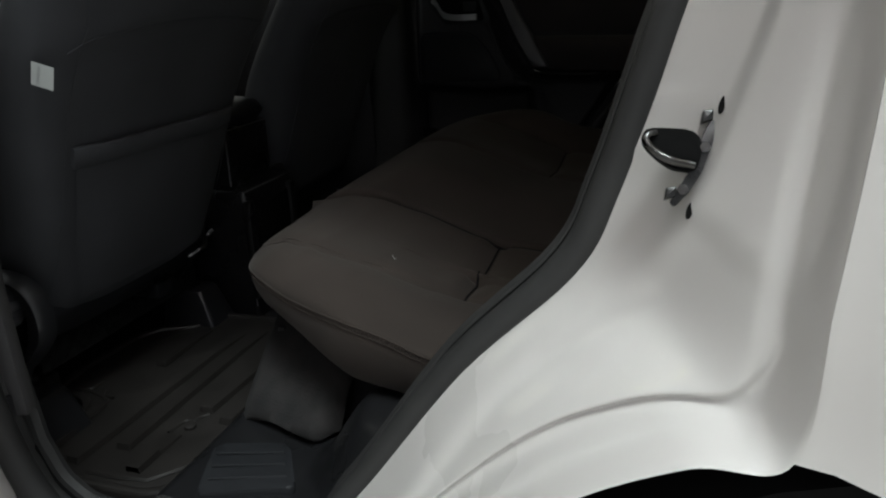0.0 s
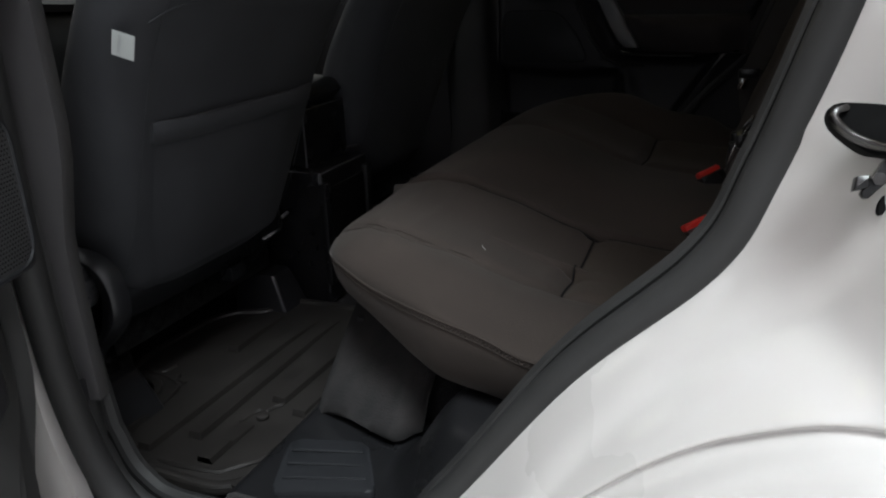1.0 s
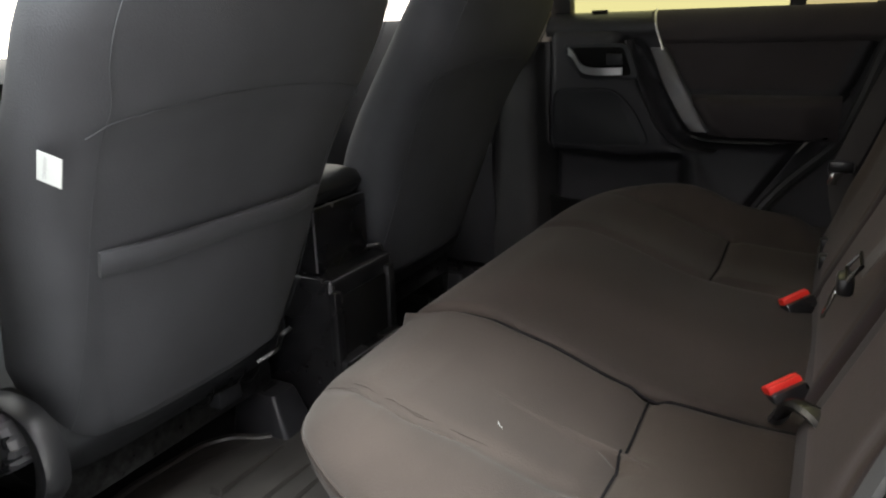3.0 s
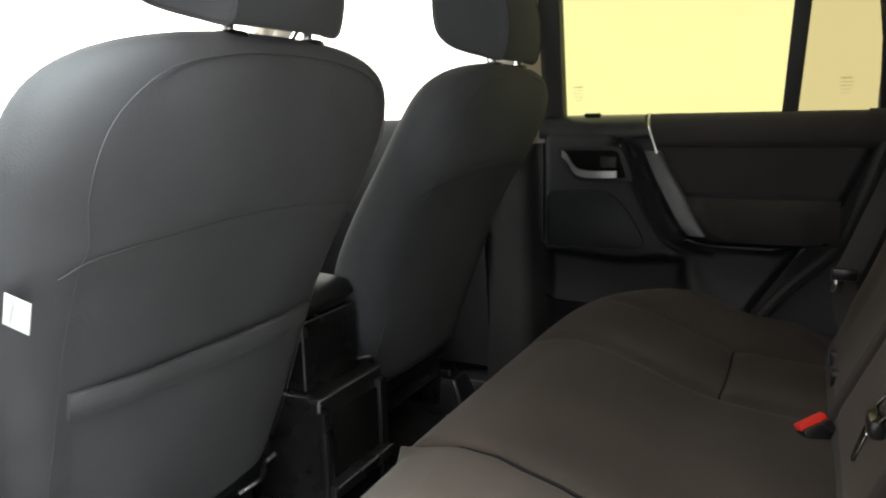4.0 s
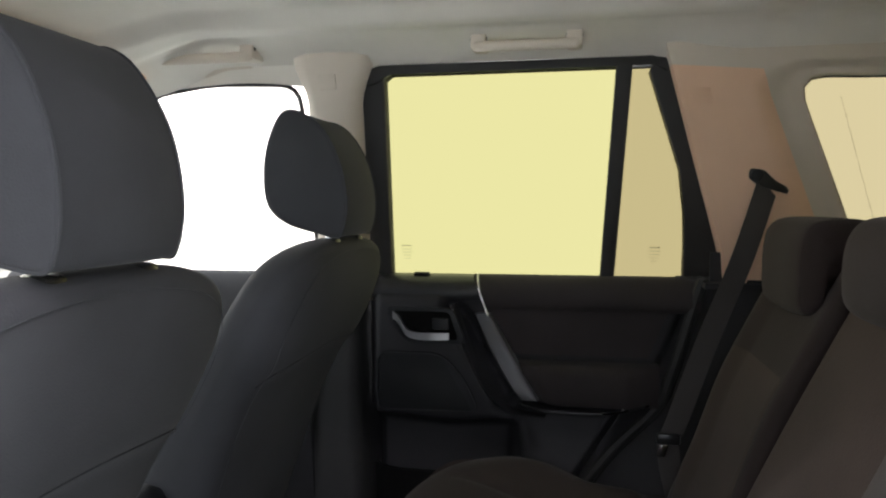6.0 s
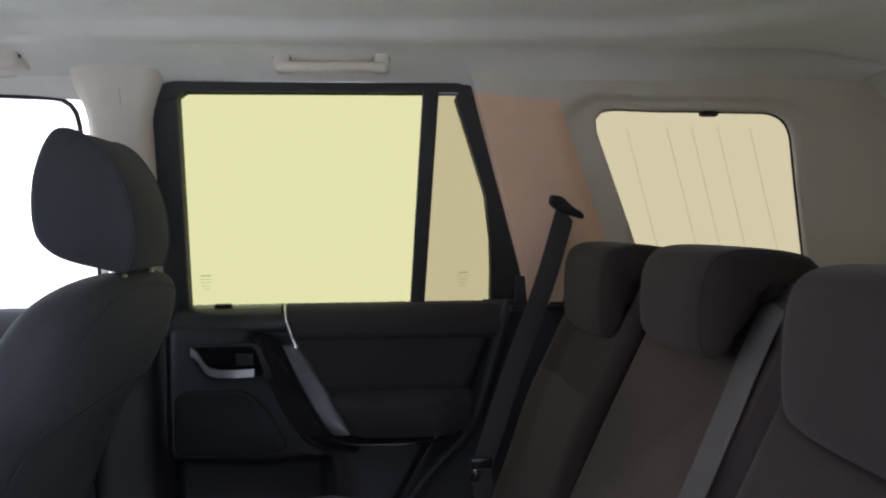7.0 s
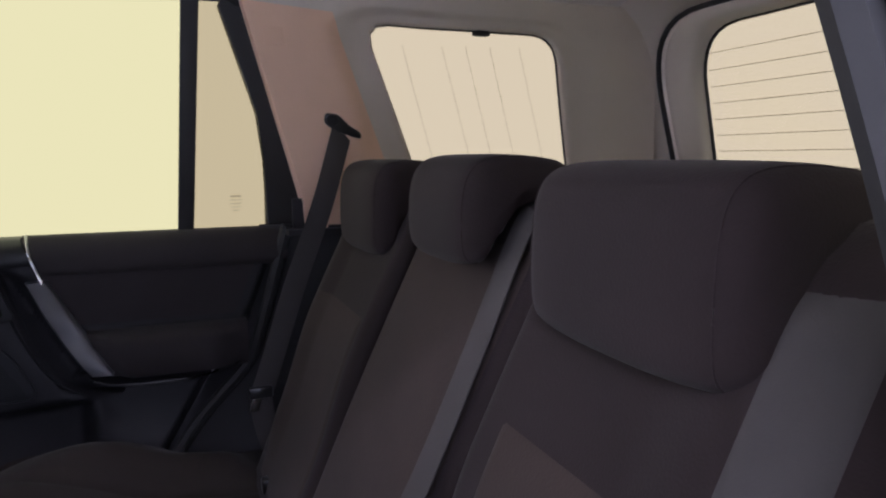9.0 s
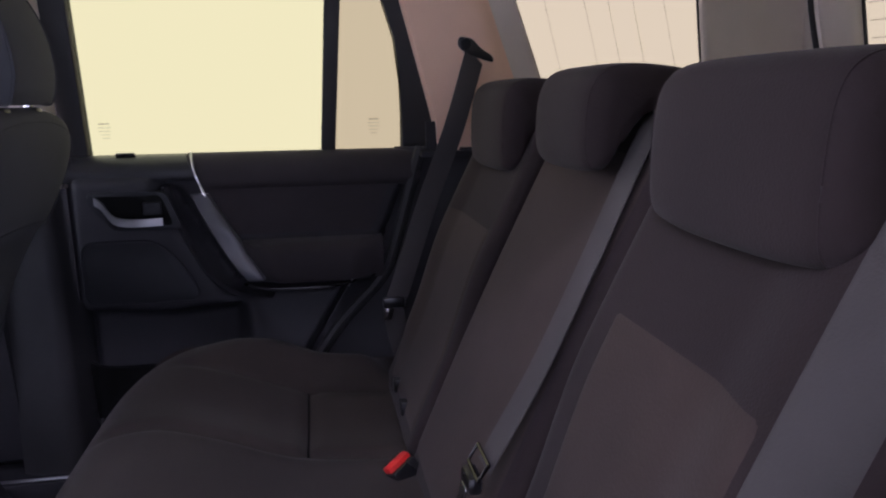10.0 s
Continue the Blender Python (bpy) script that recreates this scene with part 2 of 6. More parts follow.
WIRE = glass("heater_wire", (0.50, 0.48, 0.45))
CLEAR = glass("clear_glass", (0.84, 0.86, 0.84))

# ---- ground ----
bm = B()
loft(bm, [[(r * math.cos(math.tau * k / 64), r * math.sin(math.tau * k / 64), 0) for k in range(64)] for r in (9.0, 6.0, 3.0, 1.0)], cap=False)
bmesh.ops.contextual_create(bm, geom=[v for v in bm.verts if v.co.length < 1.1])
solid("ground", bm, CONCRETE, "grey screed floor under the parked car", "ground", "structure")

# glowing backdrop; its brightness and tint are set to light the cabin
wall = bpy.data.materials.new("glowing_backdrop")
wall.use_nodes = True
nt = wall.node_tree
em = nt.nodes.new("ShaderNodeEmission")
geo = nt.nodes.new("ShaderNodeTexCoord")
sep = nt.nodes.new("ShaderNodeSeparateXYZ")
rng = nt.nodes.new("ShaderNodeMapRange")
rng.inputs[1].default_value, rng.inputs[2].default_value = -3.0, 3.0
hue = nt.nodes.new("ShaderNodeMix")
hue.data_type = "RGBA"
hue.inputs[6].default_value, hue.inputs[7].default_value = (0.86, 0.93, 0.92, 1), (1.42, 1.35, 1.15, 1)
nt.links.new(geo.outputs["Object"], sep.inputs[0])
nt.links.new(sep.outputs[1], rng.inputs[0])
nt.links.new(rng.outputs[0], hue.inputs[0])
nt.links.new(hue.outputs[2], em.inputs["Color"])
# glow raised ahead, to light the rear seats through the windscreen
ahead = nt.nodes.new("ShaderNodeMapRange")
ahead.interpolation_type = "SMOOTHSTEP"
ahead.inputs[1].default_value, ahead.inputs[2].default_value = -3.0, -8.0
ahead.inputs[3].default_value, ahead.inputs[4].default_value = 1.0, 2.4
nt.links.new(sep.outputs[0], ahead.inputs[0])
# glow cut down ahead by the open door, to light the seat fronts less
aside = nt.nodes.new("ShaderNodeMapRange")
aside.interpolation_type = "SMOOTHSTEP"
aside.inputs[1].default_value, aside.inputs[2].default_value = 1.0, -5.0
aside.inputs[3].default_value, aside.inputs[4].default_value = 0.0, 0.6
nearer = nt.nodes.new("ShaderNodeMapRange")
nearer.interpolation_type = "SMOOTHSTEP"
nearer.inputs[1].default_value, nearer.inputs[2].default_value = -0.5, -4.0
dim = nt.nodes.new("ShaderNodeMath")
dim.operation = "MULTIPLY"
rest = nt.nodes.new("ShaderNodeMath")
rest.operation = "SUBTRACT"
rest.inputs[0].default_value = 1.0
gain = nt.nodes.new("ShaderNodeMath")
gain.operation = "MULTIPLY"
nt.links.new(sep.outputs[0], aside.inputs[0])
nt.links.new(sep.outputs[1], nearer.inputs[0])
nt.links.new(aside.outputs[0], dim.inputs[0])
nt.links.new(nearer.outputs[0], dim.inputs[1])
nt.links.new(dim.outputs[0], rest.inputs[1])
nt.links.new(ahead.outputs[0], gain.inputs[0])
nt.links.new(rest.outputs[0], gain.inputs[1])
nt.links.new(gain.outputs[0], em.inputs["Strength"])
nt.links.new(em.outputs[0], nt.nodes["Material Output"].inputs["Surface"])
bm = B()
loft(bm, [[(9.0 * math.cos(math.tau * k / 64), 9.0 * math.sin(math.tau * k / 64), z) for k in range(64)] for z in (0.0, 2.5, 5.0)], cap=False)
solid("backdrop", bm, wall, "glowing backdrop round the car, in place of the bright hall", "backdrop", "structure")

# strip lamps under the hall's roof, beside the open door
glow = bpy.data.materials.new("lamp_tube")
glow.use_nodes = True
lem = glow.node_tree.nodes.new("ShaderNodeEmission")
lem.inputs["Color"].default_value, lem.inputs["Strength"].default_value = (1.0, 0.98, 0.95, 1), 45.0
glow.node_tree.links.new(lem.outputs[0], glow.node_tree.nodes["Material Output"].inputs["Surface"])
for x0, y0 in ((0.3, -2.0), (0.4, -3.6), (-2.2, -2.8)):
    lamp = thing("strip_lamp", "white fluorescent strip lamp under the roof of the hall", "ceiling lamp", (x0, y0, 3.4), "strip lamps")
    bm = B()
    rbox(bm, (x0 - 0.75, y0 - 0.09, 3.42), (x0 + 0.75, y0 + 0.09, 3.48), 0.01)
    part("housing", bm, TAG, lamp)
    for d in (-0.04, 0.04):
        bm = B()
        tube(bm, [(x0 - 0.7, y0 + d, 3.395), (x0 + 0.7, y0 + d, 3.395)], 0.018, 10)
        part("tube", bm, glow, lamp)

# ---- shell of the car ----
BELT = 1.165


def side_glass(z):
    """How far from the middle the side glass stands at a height."""
    return 0.788 - 0.253 * (z - BELT)


def inner_wall(x, z):
    """How far from the middle the trim of the rear sides stands."""
    y = 0.70 - 0.20 * max(z - 1.2, 0)
    if x > 0.35:
        y -= 0.17 * (x - 0.35) ** 1.6
    return y


car = thing("car_body", "white car body with the rear door opening bare", "car body", (0.2, 0, 0))

# opening of the near rear door: inner flange line and outer skin line, from sill to roof
FLANGE = [(-0.55, 0.455), (-0.36, 0.485), (-0.27, 0.575), (-0.143, 0.754), (-0.035, 0.871), (0.0, 0.95), (0.035, 1.07), (0.062, 1.17), (0.062, 1.28), (0.030, 1.45), (-0.03, 1.58)]
SKIN = [(-0.50, 0.34), (-0.25, 0.42), (-0.13, 0.62), (-0.02, 0.730), (0.075, 0.786), (0.142, 0.803), (0.152, 0.92), (0.158, 1.08), (0.15, 1.20), (0.11, 1.36), (0.05, 1.52), (0.0, 1.62)]


RIDGE = [(0.0, 0.40), (0.20, 0.38), (0.28, 0.26), (0.34, 0.19), (0.40, 0.18), (0.467, 0.23), (0.517, 0.34), (0.55, 0.41), (0.583, 0.45), (0.633, 0.53), (1.0, 0.56)]
CREASE = [(0.0, 0.55), (0.20, 0.57), (0.267, 0.60), (0.325, 0.64), (0.358, 0.68), (0.408, 0.73), (0.475, 0.82), (0.517, 0.92), (0.57, 1.02), (1.0, 1.1)]


def jamb_point(u, v, side):
    a = FL[round(u * 120)]
    b = SK[round(u * 120)]
    low = 1 - smooth(0.42, 0.58, u)
    q = v
    # the ridge beside the seal, and the crease that runs from the outer fold down towards the sill
    ridge = lerp_table(u, RIDGE)
    crease = lerp_table(u, CREASE)
    y = 0.745 + 0.135 * v + 0.020 * smooth(0.86, 1.0, v)
    y += (1 - low) * (0.010 * smooth(ridge - 0.05, ridge + 0.03, v) - 0.010 * smooth(ridge + 0.03, 1.0, v) - 0.012 * bump_at(v, 0.86, 0.09) * smooth(0.70, 0.58, u))
    # ledge, shallow valley, broad swelling up to the crease, then the rolled edge of the wheel arch
    band = 0.5 * (crease + 1.0) + 0.02
    y += low * (0.007 * smooth(0.0, ridge, v) - 0.007 * smooth(ridge, ridge + 0.18, v) - 0.004 * bump_at(v, ridge + 0.18, 0.09))
    y += low * (0.008 * bump_at(v, crease - 0.10, 0.17) - 0.012 * smooth(crease - 0.025, crease + 0.06, v) + 0.008 * bump_at(v, band, 0.07) + 0.012 * smooth(crease + 0.06, 1.0, v))
    y -= 0.004 * bump_at(v, crease + 0.01, 0.03) * smooth(0.36, 0.46, u) * smooth(0.57, 0.52, u)
    y -= 0.08 * smooth(1.2, 1.6, a[1] * (1 - v) + b[1] * v)
    return Vector((a[0] + (b[0] - a[0]) * q, side * y, a[1] + (b[1] - a[1]) * q))


FL = [(p.x, p.y) for p in spline([(x, z, 0) for x, z in FLANGE], 121)]
SK = [(p.x, p.y) for p in spline([(x, z, 0) for x, z in SKIN], 121)]
bm = B()
grid(bm, lambda u, v: jamb_point(u, v, -1), 120, 100)
bmesh.ops.recalc_face_normals(bm, faces=bm.faces)
jamb_skin = BVHTree.FromBMesh(bm)
part("door_jamb", bm, PAINT, car, "white painted door opening with pressed ridges", 80)

# outer skin behind the opening, with the wheel arch cut out of it
ARCH_X, ARCH_Z, ARCH_R = 0.29, 0.39, 0.42


def arch_low(x):
    d = 1 - abs((x - ARCH_X) / ARCH_R) ** 3
    return ARCH_Z + ARCH_R * d ** (1 / 3) if d > 0 else 0.39


def skin_y(x, z):
    return 0.90 + 0.025 * bump_at(z, 0.95, 0.3) - 0.10 * smooth(1.15, 1.75, z) * 2.0 - 0.10 * smooth(0.8, 1.35, x) + 0.02 * bump_at(x, ARCH_X, 0.5) * bump_at(z, 0.8, 0.12)


def quarter(side):
    line = sorted((z, x) for x, z in SK if z > 0.795)

    def f(u, v):
        lo0 = arch_low(0.142 + 1.138 * u)
        z = lo0 + (1.185 - lo0) * v
        x0 = lerp_table(z, line)
        x = x0 + (1.28 - x0) * u
        return (x, side * (0.90 - 0.08 * smooth(1.2, 1.6, z) + (skin_y(x, z) - 0.90) * smooth(0, 0.06, u)), z)
    return f


for side in (-1, 1):
    bm = B()
    grid(bm, quarter(side), 50, 20)
    part("quarter_panel", bm, PAINT, car, angle=80)
    bm = B()
    slab(bm, lambda u, v: (lerp_table(1.18 + 0.46 * u, sorted((z, x) for x, z in SK if z > 1.0)) + 0.14 * v, side * (0.90 - 0.08 * smooth(1.2, 1.6, 1.18 + 0.46 * u) - 0.02 * v - 0.05 * u), 1.18 + 0.46 * u), 12, 3, (0, -side * 0.01, 0))
    part("rear_pillar_skin", bm, PAINT, car, angle=80)
    bm = B()
    slab(bm, lambda u, v: (ARCH_X + 0.385 * math.cos(math.pi * u), side * (0.62 + 0.25 * v), ARCH_Z + 0.385 * math.sin(math.pi * u)), 24, 3, (0, 0, 0.012))
    part("wheel_arch_liner", bm, HOLE, car, "black wheel arch liner")

# far outer skin, sills, roof, tailgate skin, front end: plain panels that close the car
bm = B()
grid(bm, lambda u, v: (-1.75 + 1.75 * u, 0.90 + 0.02 * bump_at(v, 0.6, 0.4), 0.30 + (BELT - 0.01 - 0.30) * v), 20, 12)
part("door_skin", bm, PAINT, car, angle=80)
for side in (-1, 1):
    bm = B()
    rbox(bm, (-1.75, min(side * 0.70, side * 0.885), 0.28), (-0.42, max(side * 0.70, side * 0.885), 0.44), 0.03, 3)
    part("sill", bm, PAINT, car)
bm = B()
slab(bm, lambda u, v: (-1.25 + 2.25 * u, -0.70 + 1.40 * v, 1.785 - 0.06 * (2 * v - 1) ** 4 - 0.06 * (2 * u - 1) ** 4), 20, 16, (0, 0, 0.012))
part("roof_panel", bm, PAINT, car, angle=80)
bm = B()
slab(bm, lambda u, v: (1.26 - 0.02 * u, -0.80 + 1.60 * v, 0.42 + 0.76 * u), 4, 4, (0.02, 0, 0))
part("tailgate_skin", bm, PAINT, car)
bm = B()
slab(bm, lambda u, v: (-3.08 + 1.33 * u, -0.80 + 1.60 * v, 0.91 + 0.16 * u - 0.05 * (2 * v - 1) ** 6), 8, 16, (0, 0, 0.02))
part("bonnet", bm, PAINT, car, angle=80)
bm = B()
slab(bm, lambda u, v: (-3.09 + 0.03 * v * v, -0.80 + 1.60 * u, 0.34 + 0.54 * v), 8, 6, (0.02, 0, 0))
part("nose_panel", bm, PAINT, car, angle=80)


def front_low(x):
    d = 0.40 ** 2 - (x + 2.37) ** 2
    return max(0.34, 0.38 + math.sqrt(d)) if d > 0 else 0.34


for side in (-1, 1):
    bm = B()
    slab(bm, lambda u, v: (lambda x: (x, side * (0.80 + 0.07 * math.sin(math.pi * min(v * 1.1, 1)) * smooth(-3.09, -2.9, x)), front_low(x) + (0.87 + 0.16 * u - front_low(x)) * v))(-3.08 + 1.33 * u), 60, 6, (0, -side * 0.012, 0))
    part("wing_panel", bm, PAINT, car, angle=80)
    for cx in (-2.37, 0.29):
        bm = B()
        loft(bm, [[(cx + r * math.cos(math.tau * k / 40), side * y, 0.355 + r * math.sin(math.tau * k / 40)) for k in range(40)] for r, y in ((0.24, 0.68), (0.335, 0.675), (0.354, 0.695), (0.354, 0.835), (0.335, 0.855), (0.24, 0.85))])
        wheel = part("wheel", bm, TYRE, car, "black rubber tyre on a grey rim", 50)
        bm = B()
        loft(bm, [[(cx + r * math.cos(math.tau * k / 40), side * y, 0.355 + r * math.sin(math.tau * k / 40)) for k in range(40)] for r, y in ((0.238, 0.854), (0.225, 0.852), (0.21, 0.835), (0.08, 0.845), (0.05, 0.852), (0.02, 0.853))])
        part("rim", bm, STRIPE, wheel, "", 30)
bm = B()
slab(bm, lambda u, v: (-1.76, -0.86 + 1.72 * u, 0.28 + 0.80 * v), 2, 2, (0.02, 0, 0))
part("bulkhead", bm, DARK, car)
# near middle pillar, painted outside, and the front door shut beside it
bm = B()
slab(bm, lambda v, u: (-0.93 + (0.172 + 0.030 * smooth(0.62, 0.44, 0.42 + 1.2 * v)) * u + 0.10 * smooth(1.0, 1.6, 0.42 + 1.2 * v) - 0.03 * v, -0.80 - 0.01 * math.sin(math.pi * u) + 0.16 * smooth(1.1, 1.7, 0.42 + 1.2 * v), 0.42 + 1.2 * v), 40, 6, (0, 0.02, 0))
part("middle_pillar", bm, PAINT, car)
bm = B()
slab(bm, lambda u, v: (-1.78 + 0.86 * u, -0.90, 0.36 + 0.80 * v), 4, 4, (0, 0.03, 0))
part("front_door_skin", bm, PAINT, car)

# far sill, lined inside
sc = thing("sill_cover", "dark plastic sill cover with a thin silver strip", "sill cover", (-0.7, 0.74, 0.45))
bm = B()
rbox(bm, (-1.70, 0.675, 0.42), (-0.10, 0.80, 0.472), 0.012)
part("cover", bm, DARK, sc)
bm = B()
rbox(bm, (-0.92, 0.684, 0.471), (-0.42, 0.694, 0.4755), 0.002, 1)
part("silver_strip", bm, SILVER, sc)

# rubber seal round the near opening
def opening_path(side):
    pts = [(-0.752, 0.54), (-0.715, 0.472), (-0.63, 0.446)] + FLANGE[1:] + [(-0.12, 1.622), (-0.40, 1.635), (-0.64, 1.62), (-0.71, 1.55), (-0.752, 1.2), (-0.768, 0.90), (-0.770, 0.68)]
    return [(x, side * (0.742 - 0.25 * max(z - 1.15, 0)), z) for x, z in pts]


for side in (-1, 1):
    seal = thing("door_seal", "black rubber seal round a rear door opening", "door seal", (-0.3, side * 0.74, 0.5), "door seals")
    if side < 0:
        path, shut = spline(opening_path(side), 140), True
    else:
        path, shut = spline([(x, 0.748, z) for x, z in FLANGE[1:8]], 60), False
    bm = B()
    tube(bm, path, 0.016, 10, closed=shut, ref=(0, 1, 0))
    part("bulb", bm, RUBBER, seal)
    bm = B()
    tube(bm, [p + Vector((0, -side * 0.022, 0)) + 0.010 * (Vector((-0.33, p.y, 1.05)) - p).normalized() for p in path], 0.0125, 8, closed=shut, ref=(0, 1, 0))
    part("lip", bm, RUBBER, seal)
    # black tube laid in the valley, to paint the groove's shade
    bm = B()
    tube(bm, [p + Vector((0, -side * 0.0067, 0)) + 0.0146 * (Vector((-0.33, p.y, 1.05)) - p).normalized() for p in path], 0.0024, 6, closed=shut, ref=(0, 1, 0))
    part("groove", bm, HOLE, seal, "black line painted in as the shade of the groove")
    if side < 0:
        bm = B()
        tube(bm, [p + Vector((0.020, -0.038, 0)) for p in spline([(-0.56, -0.742, 0.425), (-0.645, -0.742, 0.440), (-0.698, -0.742, 0.480), (-0.738, -0.742, 0.55), (-0.765, -0.742, 0.68), (-0.768, -0.742, 0.90), (-0.752, -0.730, 1.2), (-0.71, -0.645, 1.55)], 60)], 0.019, 10, ref=(0, 1, 0))
        part("outer_lip", bm, RUBBER, seal, "dark rubber outer lip")

# striker of the near door lock
striker = thing("door_striker", "oily black and chrome door lock striker bolted to the jamb", "door striker", (0.07, -0.79, 1.0))
mid = Vector((0.066, -0.811, 0.987))
ex = Vector((0.93, 0.10, 0.0)).normalized()
ez = Vector((-0.12, 0.34, 0.93)).normalized()
en = ex.cross(ez).normalized()
en = en if en.y < 0 else -en


def on_plate(a, c, d=0.0):
    return mid + 0.92 * a * ex + 0.92 * c * ez + d * en


bm = B()
crescent = [(0.0178, 0.0345), (0.0172, 0.028), (0.0140, 0.0165), (0.0045, -0.0073), (-0.006, -0.024), (-0.0174, -0.0357), (-0.0215, -0.032), (-0.012, -0.018), (-0.002, -0.002), (0.0055, 0.020), (0.0128, 0.0345)]
plate(bm, round_poly(crescent, 0.003, 3), lambda a, c: on_plate(a, c, -0.002), -0.008 * en, 0.0012)
part("striker_plate", bm, STEEL, striker)
# void-black body: the dark interior it mirrors is in the colour
bm = B()
body = [(-0.0385, 0.0265), (-0.028, 0.0272), (-0.005, 0.0262), (0.005, 0.021), (0.004, 0.004), (-0.001, -0.008), (-0.018, -0.0055), (-0.030, 0.003), (-0.041, 0.015)]
plate(bm, round_poly(body, 0.005, 3), lambda a, c: on_plate(a, c, 0.001), -0.014 * en, 0.002)
part("striker_body", bm, HOLE, striker, "striker body, black for the dark interior it reflects")
bm = B()
tube(bm, spline([on_plate(-0.030, 0.0235, 0.002), on_plate(-0.037, 0.020, 0.005), on_plate(-0.0375, 0.014, 0.006), on_plate(-0.030, 0.006, 0.006), on_plate(-0.018, 0.0, 0.006), on_plate(-0.002, -0.003, 0.003)], 30), 0.0032, 10, ref=(0.2, 1, 0.1))
part("striker_loop", bm, WORN, striker, "worn chrome loop")
for a0, c0 in ((0.0105, 0.0375), (-0.0205, -0.0245)):
    bm = B()
    plate(bm, round_poly([(a0 - 0.005, c0 - 0.006), (a0 + 0.004, c0 - 0.003), (a0 + 0.005, c0 + 0.005), (a0 - 0.003, c0 + 0.004)], 0.001, 2), lambda a, c: on_plate(a, c, 0.0), -0.010 * en, 0.001)
    part("tab", bm, STEEL, striker, "oily grey tab")
for a0, c0 in ((0.0075, 0.012), (-0.011, -0.022)):
    bm = B()
    tube(bm, [on_plate(a0, c0, -0.004), on_plate(a0, c0, 0.0015)], 0.0042, 6)
    part("bolt", bm, WORN, striker)
for a0, c0 in ((0.0275, 0.0457), (-0.041, -0.041)):
    at, normal = jamb_skin.find_nearest(on_plate(a0, c0))[:2]
    bm = B()
    plate(bm, [(0.0022 * math.cos(k / 12 * math.tau) + 0.0015 * math.sin(k / 12 * math.tau), 0.0065 * math.sin(k / 12 * math.tau)) for k in range(12)], lambda a, c: at + a * ex + c * ez + 0.002 * en, -0.008 * en)
    solid("jamb_plug", bm, HOLE, "small black slit plug in the white door jamb", "plug", group="jamb plugs")

# ---- floor ----
bm = B()
slab(bm, lambda u, v: (-1.78 + 3.05 * u, -0.73 + 1.46 * v, 0.425 + 0.26 * smooth(-0.52, -0.40, -1.78 + 3.05 * u) * smooth(-0.56, -0.42, -0.73 + 1.46 * v)), 90, 40, (0, 0, -0.03))
solid("floor", bm, CARPET, "dark grey carpeted car floor rising under the bench", "floor", "structure", angle=80)
bm = B()
slab(bm, lambda u, v: (-0.530 + 0.012 * u, -0.46 + 1.10 * v, 0.43 + 0.19 * u), 6, 20, (0.01, 0, 0))
solid("carpet_riser", bm, CARPET, "dark carpet on the step under the rear bench", "carpet", "structure", angle=80)


def carpet_flap(u, v):
    """Carpet that folds from under the bench down to the sill; u towards the rear, v upwards."""
    p = Vector((-0.536, -0.562, 0.527)).lerp(Vector((-0.372, -0.616, 0.545)), u)
    p += v * Vector((-0.004, 0.189, 0.146 - 0.02 * u))
    p.z += 0.010 * math.sin(math.pi * u) * (1 - v) + 0.004 * math.sin(7 * u + 4 * v)
    p.z -= 0.012 * smooth(0.12, 0.0, u) + 0.010 * smooth(0.10, 0.0, v)
    p.y += 0.04 * smooth(0.80, 1.0, u) ** 2 * (1 - v)
    return p


bm = B()
slab(bm, carpet_flap, 20, 20, (0.004, 0.008, -0.010))
solid("carpet_flap", bm, FLAP, "worn dusty grey carpet edge under the rear bench", "carpet", "structure", angle=80)

# rubber footwell mat with raised ribs
mat = thing("floor_mat", "black rubber floor mat with raised ribs in the footwell", "floor mat", (-0.8, -0.42, 0.45))
outline = round_poly([(-0.840, -0.658), (-0.765, -0.690), (-0.62, -0.690), (-0.570, -0.645), (-0.590, -0.54), (-0.595, -0.40), (-0.600, -0.12), (-0.772, -0.115), (-0.868, -0.122), (-0.885, -0.190), (-0.945, -0.212), (-0.975, -0.26), (-0.985, -0.40), (-0.975, -0.485), (-0.905, -0.492), (-0.878, -0.515)], 0.022, 4)
bm = B()
plate(bm, outline, lambda x, y: (x, y, 0.452), (0, 0, -0.012), 0.004)
part("mat_sheet", bm, MAT_RUBBER, mat)
bm = B()
tube(bm, [(0.985 * (x + 0.77) - 0.77, 0.975 * (y + 0.4) - 0.4, 0.4525) for x, y in outline], 0.0075, 8, closed=True, flat=0.8)
part("mat_rim", bm, MAT_RUBBER, mat)
RIBS = [((-0.838, -0.640), (-0.855, -0.505)), ((-0.779, -0.652), (-0.772, -0.20)), ((-0.727, -0.603), (-0.732, -0.18)), ((-0.674, -0.600), (-0.674, -0.545)), ((-0.664, -0.478), (-0.652, -0.17)), ((-0.845, -0.36), (-0.850, -0.20)), ((-0.612, -0.50), (-0.610, -0.19))]
for a, b in RIBS:
    bm = B()
    pa, pb = Vector((*a, 0.453)), Vector((*b, 0.453))
    d = (pb - pa).normalized()
    w = Vector((d.y, -d.x, 0)) * 0.0125
    loft(bm, [[q - w * f, q - w * f * 0.86 + Vector((0, 0, h)), q + w * f * 0.86 + Vector((0, 0, h)), q + w * f] for q, f, h in ((pa, 1, 0.001), (pa + d * 0.003, 1, 0.0095), (pb - d * 0.10, 1, 0.0085), (pb, 1, 0.001))])
    part("rib", bm, MAT_RUBBER, mat, angle=25)
bm = B()
